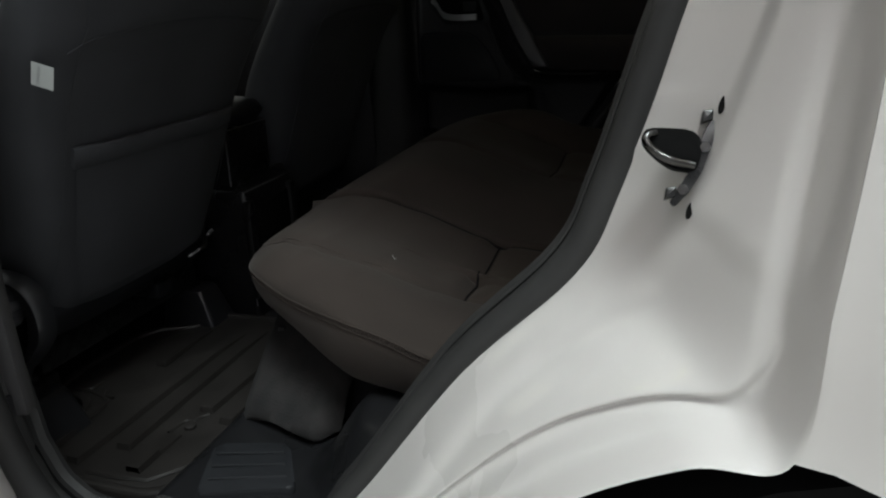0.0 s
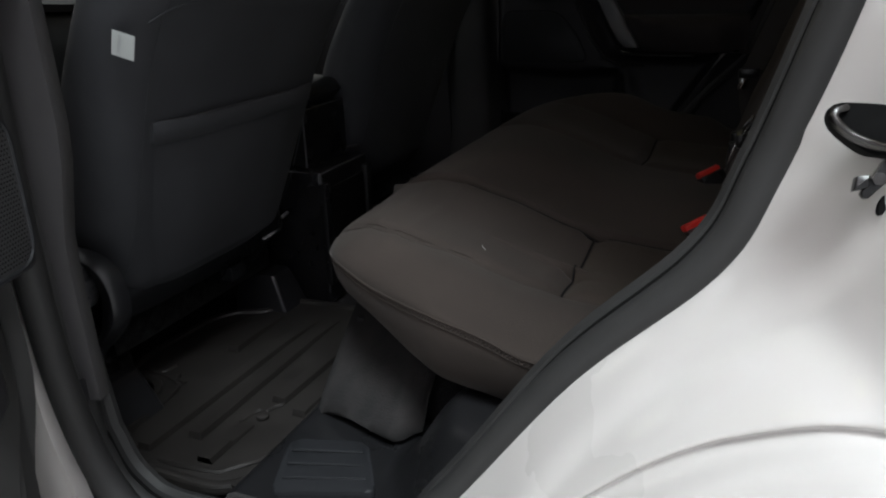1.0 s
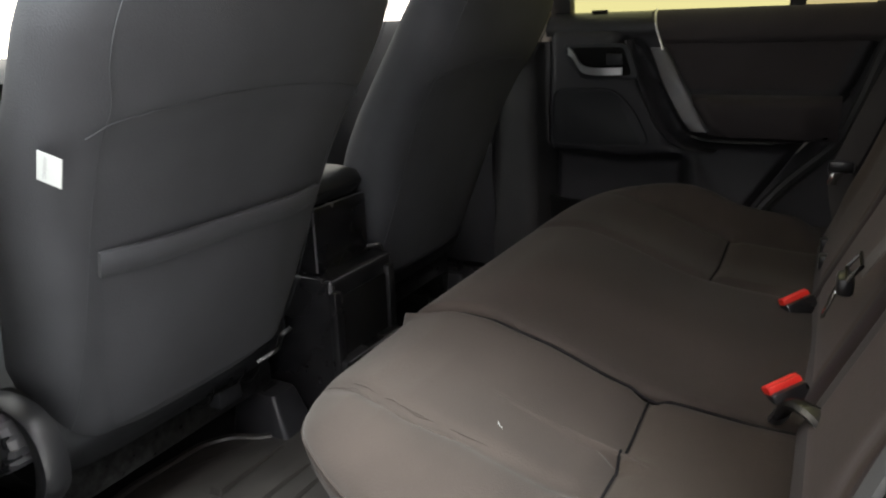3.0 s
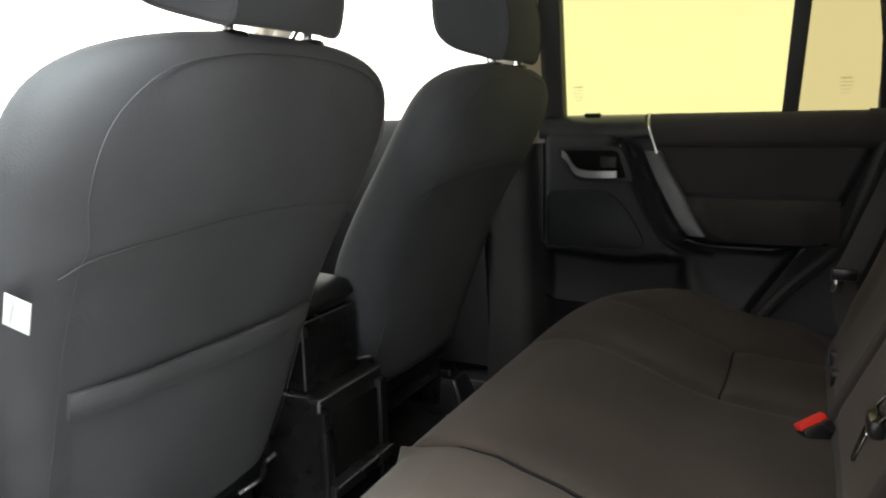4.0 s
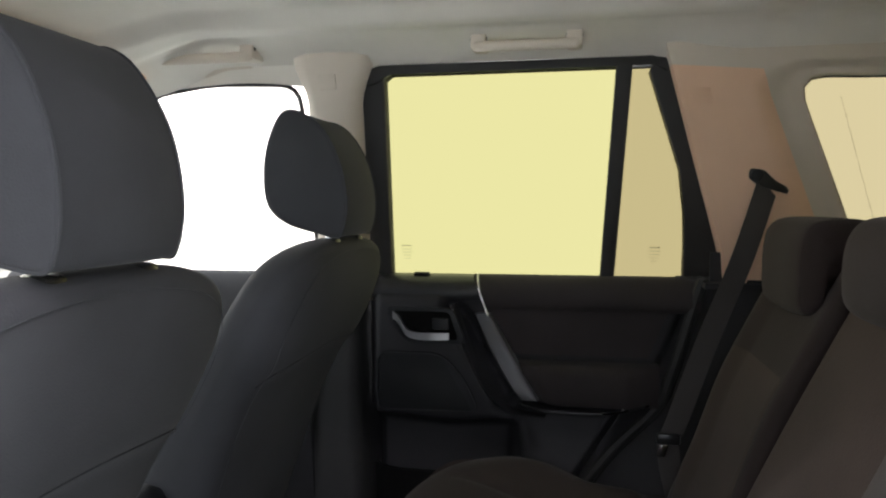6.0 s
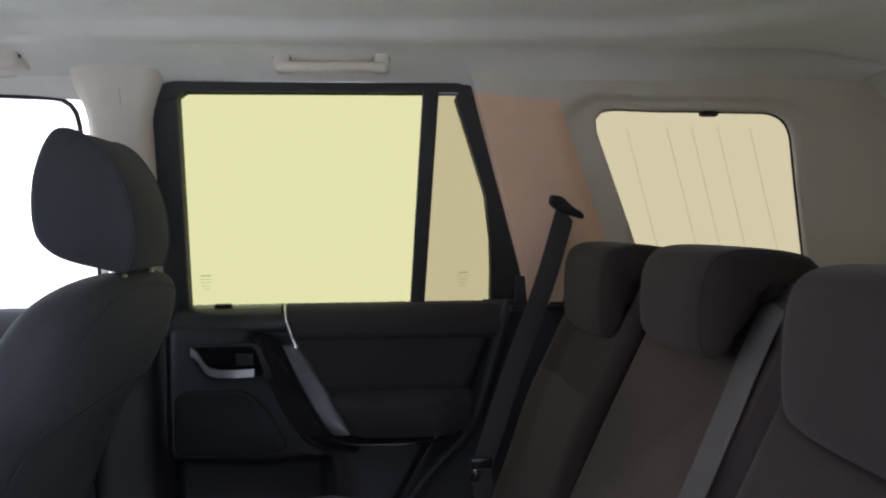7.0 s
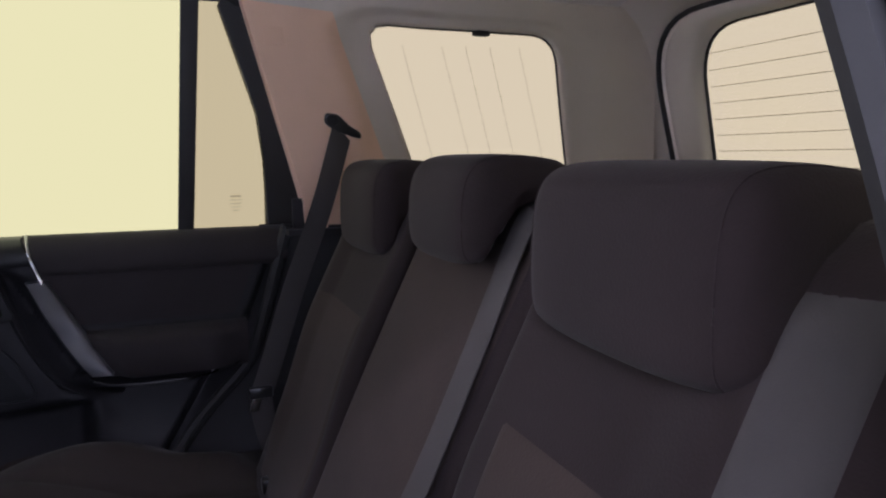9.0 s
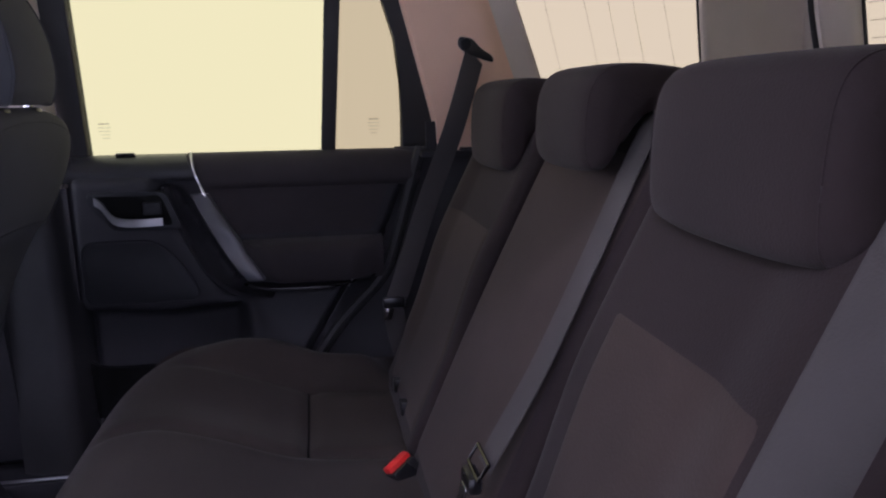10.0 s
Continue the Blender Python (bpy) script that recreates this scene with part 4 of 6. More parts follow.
    # loudspeaker
    bm = B()
    shape = round_poly([(-0.672, 0.990), (-0.520, 0.990), (-0.468, 0.935), (-0.430, 0.858), (-0.672, 0.852)], 0.03, 5)
    plate(bm, shape, lambda x, z: (x, 0.700, z), (0, 0.012, 0), 0.003)
    # near grille takes the lit copy, far grille the plain black one
    sp = p("speaker_grille", bm, GRILLE_LIT if side < 0 else PLASTIC, None, "fine black loudspeaker grille")
    bm = B()
    tube(bm, [(x, 0.700, z) for x, z in shape], 0.0022, 6, closed=True, ref=(0, 1, 0))
    p("grille_rim", bm, PLASTIC, sp)
    bm = B()
    mesh = [[], []]
    for i in range(60):
        for j in range(34):
            x, z = -0.665 + 0.0040 * i + 0.002 * (j % 2), 0.860 + 0.0038 * j
            if z > 0.984 or x > -0.452 - 0.55 * (z - 0.86) or x > -0.445:
                continue
            n = len(mesh[0])
            mesh[0] += [(x - 0.0013, 0.6992, z), (x, 0.6992, z - 0.0012), (x + 0.0013, 0.6992, z), (x, 0.6992, z + 0.0012)]
            mesh[1].append((n, n + 1, n + 2, n + 3))
    for q in mesh[0]:
        bm.verts.new(q)
    bm.verts.ensure_lookup_table()
    for q in mesh[1]:
        bm.faces.new([bm.verts[k] for k in q])
    tagged(p("grille_holes", bm, HOLE, sp), kind="stuff")
    # map pocket, its deep shade painted with a void-black panel
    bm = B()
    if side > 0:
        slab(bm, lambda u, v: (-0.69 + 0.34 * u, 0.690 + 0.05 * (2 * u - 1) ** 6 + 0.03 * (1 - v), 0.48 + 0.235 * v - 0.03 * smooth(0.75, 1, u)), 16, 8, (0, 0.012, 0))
        p("map_pocket", bm, HOLE, None, "map pocket with its deep shade painted black", 60)
    # lock pin
    bm = B()
    rbox(bm, (-0.600, 0.758, 1.163), (-0.560, 0.775, 1.171), 0.004)
    p("lock_pin_bezel", bm, GLOSSY)
    # frame
    pieces = {
        "front_frame": [(-0.712, 1.15), (-0.657, 1.15), (-0.643, 1.608), (-0.65, 1.63), (-0.690, 1.615), (-0.708, 1.45)],
        "top_frame": [(-0.704, 1.590), (-0.650, 1.602), (-0.630, 1.6225), (-0.06, 1.6225), (-0.036, 1.605), (-0.026, 1.612), (-0.038, 1.630), (-0.065, 1.638), (-0.65, 1.638), (-0.682, 1.630), (-0.700, 1.612)],
        "rear_frame": [(-0.07, 1.609), (0.0, 1.405), (0.018, 1.31), (0.018, 1.15), (0.115, 1.15), (0.115, 1.226), (0.060, 1.44), (0.0, 1.64), (-0.05, 1.64)],
        "divider": [(-0.1655, 1.15), (-0.1335, 1.15), (-0.104, 1.622), (-0.1375, 1.622)],
    }
    for name, poly in pieces.items():
        bm = B()
        off = {"top_frame": 0.018, "divider": 0.010}.get(name, 0.014)
        plate(bm, poly, lambda x, z: (x, side_glass(z) - off, z), (0, 0.04, 0), 0.004)
        p(name, bm, RUBBER, None, "black window frame")
    bm = B()
    plate(bm, [(-0.648, 1.626), (-0.6445, 1.600), (-0.641, 1.613), (-0.634, 1.6200), (-0.620, 1.6235)], lambda x, z: (x, side_glass(z) - 0.012, z), (0, 0.02, 0))
    p("frame_corner", bm, RUBBER)
    bm = B()
    plate(bm, [(-0.664, 1.14), (-0.16, 1.14), (-0.132, 1.623), (-0.65, 1.623)], g, (0, 0.004, 0))
    pane = p("window_pane", bm, TINTED, None, "tinted door glass with an etched maker's mark")
    bm = B()
    plate(bm, [(-0.138, 1.15), (0.022, 1.15), (0.022, 1.31), (0.003, 1.41), (-0.066, 1.615), (-0.108, 1.615)], g, (0, 0.004, 0))
    pane2 = p("fixed_pane", bm, SMOKED, None, "smoked fixed pane with an etched maker's mark")
    for x0, par in ((-0.618, pane), (-0.045, pane2)):
        for k, w in enumerate((0.022, 0.026, 0.024, 0.020, 0.014)):
            bm = B()
            z = 1.232 - 0.0075 * k
            plate(bm, [(x0 - w / 2, z), (x0 + w / 2, z), (x0 + w / 2, z + (0.0024 if k == 0 else 0.0010)), (x0 - w / 2, z + (0.0024 if k == 0 else 0.0010))], lambda x, q: (x, side_glass(q) - 0.001, q), (0, 0.0006, 0))
            p("mark_bar", bm, ETCH, par)
    # outer skin of the leaf
    bm = B()
    slab(bm, lambda u, v: (-0.78 + (0.93 - 0.25 * smooth(0.35, 0, v)) * u - 0.28 * smooth(0.5, 0.0, v) * u, 0.895 + 0.02 * bump_at(v, 0.55, 0.4), 0.42 + 0.735 * v), 16, 14, (0, -0.03, 0))
    p("outer_skin", bm, PAINT, None, "white painted outer skin", 60)
    bm = B()
    slab(bm, lambda u, v: (-0.76, 0.80 + 0.035 * smooth(0.70, 0.50, 0.44 + 0.70 * v) * (1 - u) + 0.085 * u, 0.44 + 0.70 * v), 2, 20, (0.03, 0, 0))
    p("front_edge", bm, RUBBER)
    door.matrix_basis = m
    return door


rear_door(1, Matrix.Identity(4), "closed rear door, black lining, silver handle, tinted glass")
HINGE = Vector((-0.80, -0.86, 0))
rear_door(-1, Matrix.Translation(HINGE + Vector((0, 0.062, 0))) @ Matrix.Rotation(radians(-72), 4, "Z") @ Matrix.Translation(-HINGE), "rear door swung wide open, black lining with loudspeaker grille")


# ---- middle and front pillars, front doors, windscreen ----
for side in (-1, 1):
    t = thing("middle_pillar_trim", "beige upper trim of the middle pillar", "pillar trim", (-0.77, side * 0.7, 1.2), "middle pillar trims")
    bm = B()
    rings = []
    for k in range(25):
        z = 1.10 + 0.58 * k / 24
        w = 0.062 + 0.03 * smooth(1.56, 1.65, z)
        y = 0.735 - 0.22 * (z - 1.15)
        xc = -0.765 + 0.02 * (z - 1.15)
        rings.append([(xc - w, side * (y + 0.03), z), (xc - w * 0.93, side * (y + 0.004), z), (xc - w * 0.6, side * (y - 0.008), z), (xc, side * (y - 0.011), z), (xc + w * 0.6, side * (y - 0.008), z), (xc + w * 0.93, side * (y + 0.004), z), (xc + w, side * (y + 0.03), z)])
    loft(bm, rings)
    part("upper_trim", bm, GREIGE, t, angle=60)
    bm = B()
    plate(bm, round_poly([(-0.782, 1.585), (-0.742, 1.585), (-0.742, 1.618), (-0.782, 1.618)], 0.004), lambda x, z: (x, side * (0.735 - 0.22 * (z - 1.15) - 0.0135), z), (0, side * 0.004, 0), 0.0006)
    part("blind_cover", bm, GREIGE, t)
    bm = B()
    rings = []
    for k in range(13):
        z0 = 0.60 if side < 0 else 0.44
        z = z0 + (1.12 - z0) * k / 12
        w = 0.075 - 0.012 * k / 12
        xc = -0.78 if side > 0 else -0.794 + 0.032 * smooth(0.78, 0.95, z)
        rings.append([(xc - w, side * 0.77, z), (xc - w * 0.9, side * 0.725, z), (xc - w * 0.4, side * 0.712, z), (xc + w * 0.4, side * 0.712, z), (xc + w * 0.75, side * 0.720, z), (xc + w * 0.85, side * 0.742, z)] + ([(xc + w * 1.15, 0.86, z), (xc - w, 0.86, z)] if side > 0 else []))
    loft(bm, rings)
    # near trim in the lit copy, far trim in plain rubber
    part("lower_trim", bm, FELT_LIT if side < 0 else RUBBER, t, "dark lower trim of the middle pillar", 60)

    if side < 0:
        bm = B()
        slab(bm, lambda u, v: (-0.98 + 0.235 * u, -0.738 - 0.012 * math.sin(math.pi * u), 0.43 + 0.20 * v), 8, 6, (0, -0.02, 0))
        part("pillar_base", bm, DARK, t, "dark foot of the pillar at the sill", 60)

for side in (-1, 1):
    d = thing("front_door", "closed front door with grey sill trim and clear glass", "car door", (-1.3, side * 0.75, 0.8), "front doors")
    bm = B()
    rings = []
    for k in range(21):
        x = -1.70 + 0.86 * k / 20
        rings.append([(x, side * 0.80, 0.46), (x, side * 0.74, 0.50), (x, side * 0.70, 0.80), (x, side * 0.70, 1.05), (x, side * 0.72, 1.12), (x, side * 0.765, 1.160), (x, side * 0.80, 1.164), (x, side * 0.82, 1.10)])
    loft(bm, rings)
    part("door_lining", bm, DARK, d)
    bm = B()
    gl = round_poly([(-0.84, 1.15), (-0.845, 1.605), (-1.06, 1.612), (-1.22, 1.59), (-1.64, 1.20), (-1.70, 1.15)], 0.05, 4)
    plate(bm, gl, lambda x, z: (x, side * side_glass(z), z), (0, side * 0.004, 0))
    part("window_pane", bm, CLEAR, d)
    bm = B()
    tube(bm, [(x, side * (side_glass(z) - 0.006), z) for x, z in gl], 0.0055, 8, closed=True, ref=(0, 1, 0))
    part("window_frame", bm, RUBBER, d)
    bm = B()
    edge = spline([(-0.72, 1.596, 0), (-0.78, 1.598, 0), (-0.845, 1.602, 0), (-0.95, 1.611, 0), (-1.06, 1.609, 0), (-1.20, 1.592, 0), (-1.30, 1.525, 0), (-1.64, 1.215, 0)], 30)
    slab(bm, lambda u, v: (lambda e, z: (e.x - 0.03 * v * smooth(-1.15, -1.25, e.x), side * (side_glass(z) - 0.012 - 0.010 * v), z))(edge[round(u * 29)], edge[round(u * 29)].y + 0.065 * v), 29, 4, (0, side * 0.006, 0))
    part("glass_surround", bm, LINING, d, "pale trim over the side glass", 60)
    # roof edge and front pillar
    bm = B()
    pts = spline([(-0.95, side * 0.675, 1.665), (-1.05, side * 0.67, 1.660), (-1.25, side * 0.64, 1.625), (-1.45, side * 0.65, 1.45), (-1.72, side * 0.70, 1.20), (-1.80, side * 0.72, 1.10)], 30)
    bm = B()
    tube(bm, pts, 0.034, 10)
    solid("front_pillar_trim", bm, GREIGE, "beige trim of the windscreen pillar", "pillar trim", "", "front pillar trims")
    bm = B()
    pts = spline([(-1.2, side * 0.686, 1.648), (-0.95, side * 0.688, 1.655), (-0.75, side * 0.692, 1.668), (-0.4, side * 0.694, 1.678), (0.0, side * 0.692, 1.670), (0.5, side * 0.66, 1.640), (0.85, side * 0.62, 1.61)], 30)
    tube(bm, pts, 0.034, 10)
    solid("roof_rail_trim", bm, LINING, "cloth-covered edge of the roof above the doors", "trim", "structure", "roof rails")

ws = thing("windscreen", "clear windscreen under a beige roof edge", "window", (-1.5, 0, 1.3))
bm = B()
plate(bm, [(-0.66, 0), (0.66, 0), (0.58, 1), (-0.58, 1)], lambda y, u: (-1.80 + 0.58 * u, y, 1.11 + 0.50 * u), (-0.003, 0, 0.004))
part("pane", bm, CLEAR, ws)
bm = B()
rbox(bm, (-1.27, -0.60, 1.60), (-1.18, 0.60, 1.64), 0.012)
part("header", bm, BEIGE, ws)

mirror = thing("rear_view_mirror", "black interior mirror on the windscreen", "mirror", (-1.28, -0.12, 1.54))
mm = pose(-1.335, -0.110, 1.502, 0, 3, -37.5)
shape = round_poly([(-0.11, -0.032), (0.11, -0.036), (0.112, 0.022), (0.085, 0.037), (-0.085, 0.037), (-0.11, 0.026)], 0.018, 5)
bm = B()
plate(bm, shape, lambda y, z: mm @ Vector((0, y, z)), mm.to_3x3() @ Vector((-0.028, 0, 0)), 0.005)
part("housing", bm, PLASTIC, mirror)
bm = B()
plate(bm, [(y * 0.955, z * 0.88) for y, z in shape], lambda y, z: mm @ Vector((0.0015, y, z)), mm.to_3x3() @ Vector((-0.004, 0, 0)))
part("mirror_glass", bm, MIRROR, mirror, "bright mirror glass")
bm = B()
tube(bm, [mm @ Vector((-0.02, 0, 0.02)), (-1.375, -0.09, 1.60)], 0.010, 8)
part("stalk", bm, PLASTIC, mirror)

dash = thing("dashboard", "dark moulded dashboard below the windscreen", "dashboard", (-1.55, 0, 0.9))
TOPLINE = [(-1.80, 1.045), (-1.80, 1.09), (-1.60, 1.105), (-1.46, 1.08), (-1.40, 1.05), (-1.405, 1.035)]
FRONT = [(-1.80, 1.03), (-1.42, 1.033), (-1.385, 0.95), (-1.42, 0.75), (-1.60, 0.62), (-1.80, 0.60)]
for name, line, mat, lab in (("dash_top", TOPLINE, DARK, "grained black top of the dashboard"), ("dash_front", FRONT, PLASTIC, "")):
    bm = B()
    rings = []
    for k in range(31):
        y = -0.74 + 1.48 * k / 30
        hood = 0.03 * bump_at(y, -0.36, 0.16) if mat is DARK else 0.0
        rings.append([(x, y, z + hood * smooth(-1.60, -1.46, x)) for x, z in line])
    loft(bm, rings)
    part(name, bm, mat, dash, lab)


# ---- front seats ----
A_TAB = [(0.60, 0.16), (0.65, 0.205), (0.75, 0.235), (0.91, 0.256), (1.05, 0.270), (1.15, 0.276), (1.3, 0.27)]
T_TAB = [(0.60, 0.060), (0.75, 0.085), (0.91, 0.082), (1.10, 0.068), (1.20, 0.060), (1.3, 0.055)]
TOP = 1.272


def seat_dims(z):
    q = max(0.0, (z - 1.09) / (TOP - 1.09))
    fa = max(1 - q ** 5.0, 0.0) ** (1 / 2.4)
    ft = max(1 - q ** 6, 0.0) ** (1 / 2.2)
    low = 1 - 0.5 * smooth(0.66, 0.60, z)
    a = lerp_table(z, A_TAB) * fa
    t = lerp_table(z, T_TAB) * ft * low
    rear = -0.748 + 0.335 * (z - 0.91) + 0.036 * smooth(0.92, 1.2, z)
    return a, t, rear - lerp_table(z, T_TAB)


def upper_swell(q, z):
    """The padded upper field of the backrest stands proud of the lower panel."""
    zz = z + 0.030 * q * q
    lower = 0.005 * smooth(0.92, 0.76, q) * smooth(1.085, 1.055, zz)
    return 0.015 * smooth(1.048, 1.098, zz) * smooth(1.265, 1.10, z) * (1 - q ** 3) - lower


def seat_rear(w, z, n=3.8):
    a, t, xc = seat_dims(z)
    q = min(abs(w) / max(a, 1e-4), 0.999)
    return xc + t * (1 - q ** n) ** (1 / n) + upper_swell(q, z)


def seat_oval(a, t, n):
    """Outline of the backrest, evenly spread across its width."""
    ws = [a * math.sin(math.pi / 2 * (2 * k / 48 - 1) * 0.999) for k in range(49)]
    depth = [t * max(1 - (abs(w) / a) ** n, 0) ** (1 / n) for w in ws]
    return list(zip(ws, depth)) + [(w, -d) for w, d in reversed(list(zip(ws, depth)))]


def front_seat(side):
    y0 = 0.345 if side > 0 else -0.352
    seat = thing("front_seat", "charcoal cloth front seat with a map pocket" if side < 0 else "charcoal cloth front seat beside the closed door", "car seat", (-1.0, y0, 0.45), "front seats")
    bm = B()
    rings = []
    for k in range(91):
        z = 0.60 + (TOP - 0.60) * (1 - (1 - k / 90) ** 1.5)
        a, t, xc = seat_dims(z)
        rings.append([(xc + d + (upper_swell(min(abs(w) / max(a, 0.004), 1), z) if d > 0 else 0), y0 + w * (1 - 0.06 * max(d, 0) / max(t, 0.003)), z) for w, d in seat_oval(max(a, 0.004), max(t, 0.003), 3.8)])
    loft(bm, rings)
    back = part("backrest", bm, BACKCLOTH, seat, "charcoal cloth backrest", 75)
    # sagging map pocket with a padded hem
    if side < 0:
        bm = B()

        def pouch(u, v):
            z = 0.655 + 0.245 * u
            a = seat_dims(z)[0]
            w = (2 * v - 1) * a * 0.76
            return (seat_rear(w, z) + 0.004 + 0.008 * smooth(0, 0.25, min(v, 1 - v)) * smooth(0, 0.5, u), y0 + w, z)
        grid(bm, pouch, 16, 30)
        part("map_pocket", bm, BACKCLOTH, back, "cloth map pocket", 75)
        bm = B()
        pts = []
        for k in range(31):
            v = k / 30
            z = 0.897
            w = (2 * v - 1) * seat_dims(z)[0] * 0.775
            pts.append((seat_rear(w, z) + 0.003 + 0.008 * smooth(0, 0.2, min(v, 1 - v)), y0 + w, z))
        band(bm, pts, 0.032, 0.008, (0.3, 0, 1))
        part("pocket_hem", bm, BACKCLOTH, back, "padded hem of the pocket", 60)
    # piping and seams
    for name, line, r in (("piping", [(-0.205, 0.66), (-0.205, 0.78), (-0.208, 0.91), (-0.218, 1.06), (-0.230, 1.12), (-0.226, 1.168), (-0.205, 1.202), (-0.160, 1.231), (-0.08, 1.246), (0, 1.249), (0.08, 1.246), (0.160, 1.231), (0.205, 1.202), (0.226, 1.168), (0.230, 1.12), (0.218, 1.06), (0.208, 0.91), (0.205, 0.78), (0.205, 0.66)], 0.0008),
                          ("panel_seam", [(-0.235, 1.045), (-0.20, 1.062), (-0.1, 1.074), (0, 1.078), (0.1, 1.074), (0.20, 1.062), (0.235, 1.045)], 0.0010)):
        bm = B()
        tube(bm, [(seat_rear(q.x, q.y) + 0.001, y0 + q.x, q.y) for q in spline([(*q, 0) for q in line], 70)], r, 6)
        part(name, bm, BACKCLOTH, back)
    # headrest: a deep block, wider in front, with piped edges round its rear face
    lo = 1.281
    prof = [(-0.604, 1.300), (-0.600, 1.330), (-0.603, 1.370), (-0.613, 1.410), (-0.632, 1.450), (-0.657, 1.480), (-0.690, 1.496), (-0.712, 1.489), (-0.727, 1.455), (-0.734, 1.400), (-0.733, 1.355), (-0.723, 1.327), (-0.695, 1.305), (-0.650, 1.289), (-0.615, lo)]
    pts = spline([(x, z, 0) for x, z in prof + prof[:1]], 73)[:-1]

    def wide(x, z):
        return (0.091 + 0.030 * smooth(-0.605, -0.705, x)) * (1 - 0.16 * smooth(1.40, 1.50, z))

    def slice_at(w, k):
        c = Vector((-0.668, 1.385))
        return [(lambda p: (p.x + 0.006 * (1 - w * w) * smooth(-0.65, -0.60, p.x), y0 + 0.006 + w * wide(p.x, p.y), p.y - 0.006))(c + (Vector((q.x, q.y)) - c) * k) for q in pts]
    rings = [slice_at(-1, k) for k in (0.05, 0.35, 0.65, 0.88, 0.955)]
    rings += [slice_at(-0.985, 0.985)] + [slice_at(-0.94 + 1.88 * k / 18, 1.0) for k in range(19)] + [slice_at(0.985, 0.985)]
    rings += [slice_at(1, k) for k in (0.955, 0.88, 0.65, 0.35, 0.05)]
    bm = B()
    loft(bm, rings)
    head = part("headrest", bm, BACKCLOTH, seat, "charcoal cloth headrest", 75)
    for s in (-1, 1):
        bm = B()
        tube(bm, slice_at(0.972 * s, 0.998), 0.0022, 6, closed=True, ref=(0, 1, 0))
        part("seam", bm, BACKCLOTH, head)
        bm = B()
        tube(bm, [(-0.644, y0 + 0.008 + s * 0.066, 1.20), (-0.638, y0 + 0.008 + s * 0.066, 1.33)], 0.0062, 10)
        part("post", bm, CHROME, head, "chrome headrest post")
        bm = B()
        rbox(bm, (-0.655, y0 + 0.008 + s * 0.066 - 0.015, 1.245), (-0.622, y0 + 0.008 + s * 0.066 + 0.015, 1.272), 0.007)
        part("post_guide", bm, GLOSSY, back)
    bm = B()
    tube(bm, [(-0.645, y0 - 0.092, 1.262), (-0.645, y0 - 0.05, 1.262)], 0.007, 8)
    part("release_button", bm, GLOSSY, back)
    # cushion and frame
    bm = B()
    rings = []
    for k in range(21):
        u = k / 20
        x = -1.36 + 0.50 * u
        e = max(1 - abs(2 * u - 1) ** 6, 0) ** 0.4
        rings.append([(x, y0 + w, 0.645 + 0.02 * (1 - u) + d) for w, d in oval(0.25 * (0.8 + 0.2 * e), 0.075 * max(e, 0.1), 4, 32)])
    loft(bm, rings)
    # whole cushion in black plastic, painting the shade below the backrest
    part("seat_cushion", bm, PLASTIC, seat, "front seat cushion, black for the shade beneath the backrest", angle=75)
    bm = B()
    rbox(bm, (-1.32, y0 - 0.21, 0.53), (-0.90, y0 + 0.21, 0.59), 0.012)
    part("seat_frame", bm, STEEL, seat)
    for s in (-1, 1):
        bm = B()
        rbox(bm, (-1.36, y0 + s * 0.20 - 0.022, 0.46), (-0.90, y0 + s * 0.20 + 0.022, 0.53), 0.006)
        rail = part("seat_rail", bm, STEEL, seat)
        bm = B()
        m = []
        yr = y0 + side * (0.242 if s * side > 0 else -0.205)
        for z, x0, x1, hw in ((0.437, -0.960, -0.826, 0.050), (0.485, -0.955, -0.844, 0.043), (0.516, -0.948, -0.857, 0.038), (0.524, -0.945, -0.862, 0.034), (0.527, -0.940, -0.869, 0.028)):
            if s * side < 0:
                hw, x0, x1 = hw * 0.85, x0 - 0.012, x1 - 0.012
            ring = []
            for cx, cw, a0 in ((x1 - 0.010, -hw + 0.010, -90), (x1 - 0.010, hw - 0.010, 0), (x0 + 0.010, hw - 0.010, 90), (x0 + 0.010, -hw + 0.010, 180)):
                ring += [(cx + 0.010 * math.cos(math.radians(a0 + 30 * k)), yr + cw + 0.010 * math.sin(math.radians(a0 + 30 * k)), z) for k in range(4)]
            m.append(ring)
        loft(bm, m)
        cover = part("rail_cover", bm, SATIN, rail, "black plastic rail cover", 30)
        if s * side > 0:
            bm = B()
            rbox(bm, (-0.935, yr - 0.022, 0.513), (-0.880, yr + 0.022, 0.540), 0.004)
            part("rail_end", bm, STEEL, cover, "oily rail end")
            for q in (-0.012, 0.012):
                bm = B()
                tube(bm, [(-0.895, yr + q, 0.539), (-0.895, yr + q, 0.546)], 0.005, 6)
                part("rail_bolt", bm, STEEL, cover)
    if side > 0:
        return seat
    # recliner on the outboard side: a hooped cover round a ribbed wheel
    yo = -0.632
    hoop = spline([(-0.930, 0.742, 0), (-0.874, 0.752, 0), (-0.828, 0.747, 0), (-0.799, 0.728, 0), (-0.787, 0.697, 0), (-0.790, 0.656, 0), (-0.818, 0.620, 0), (-0.852, 0.588, 0), (-0.868, 0.556, 0), (-0.885, 0.520, 0)], 40)
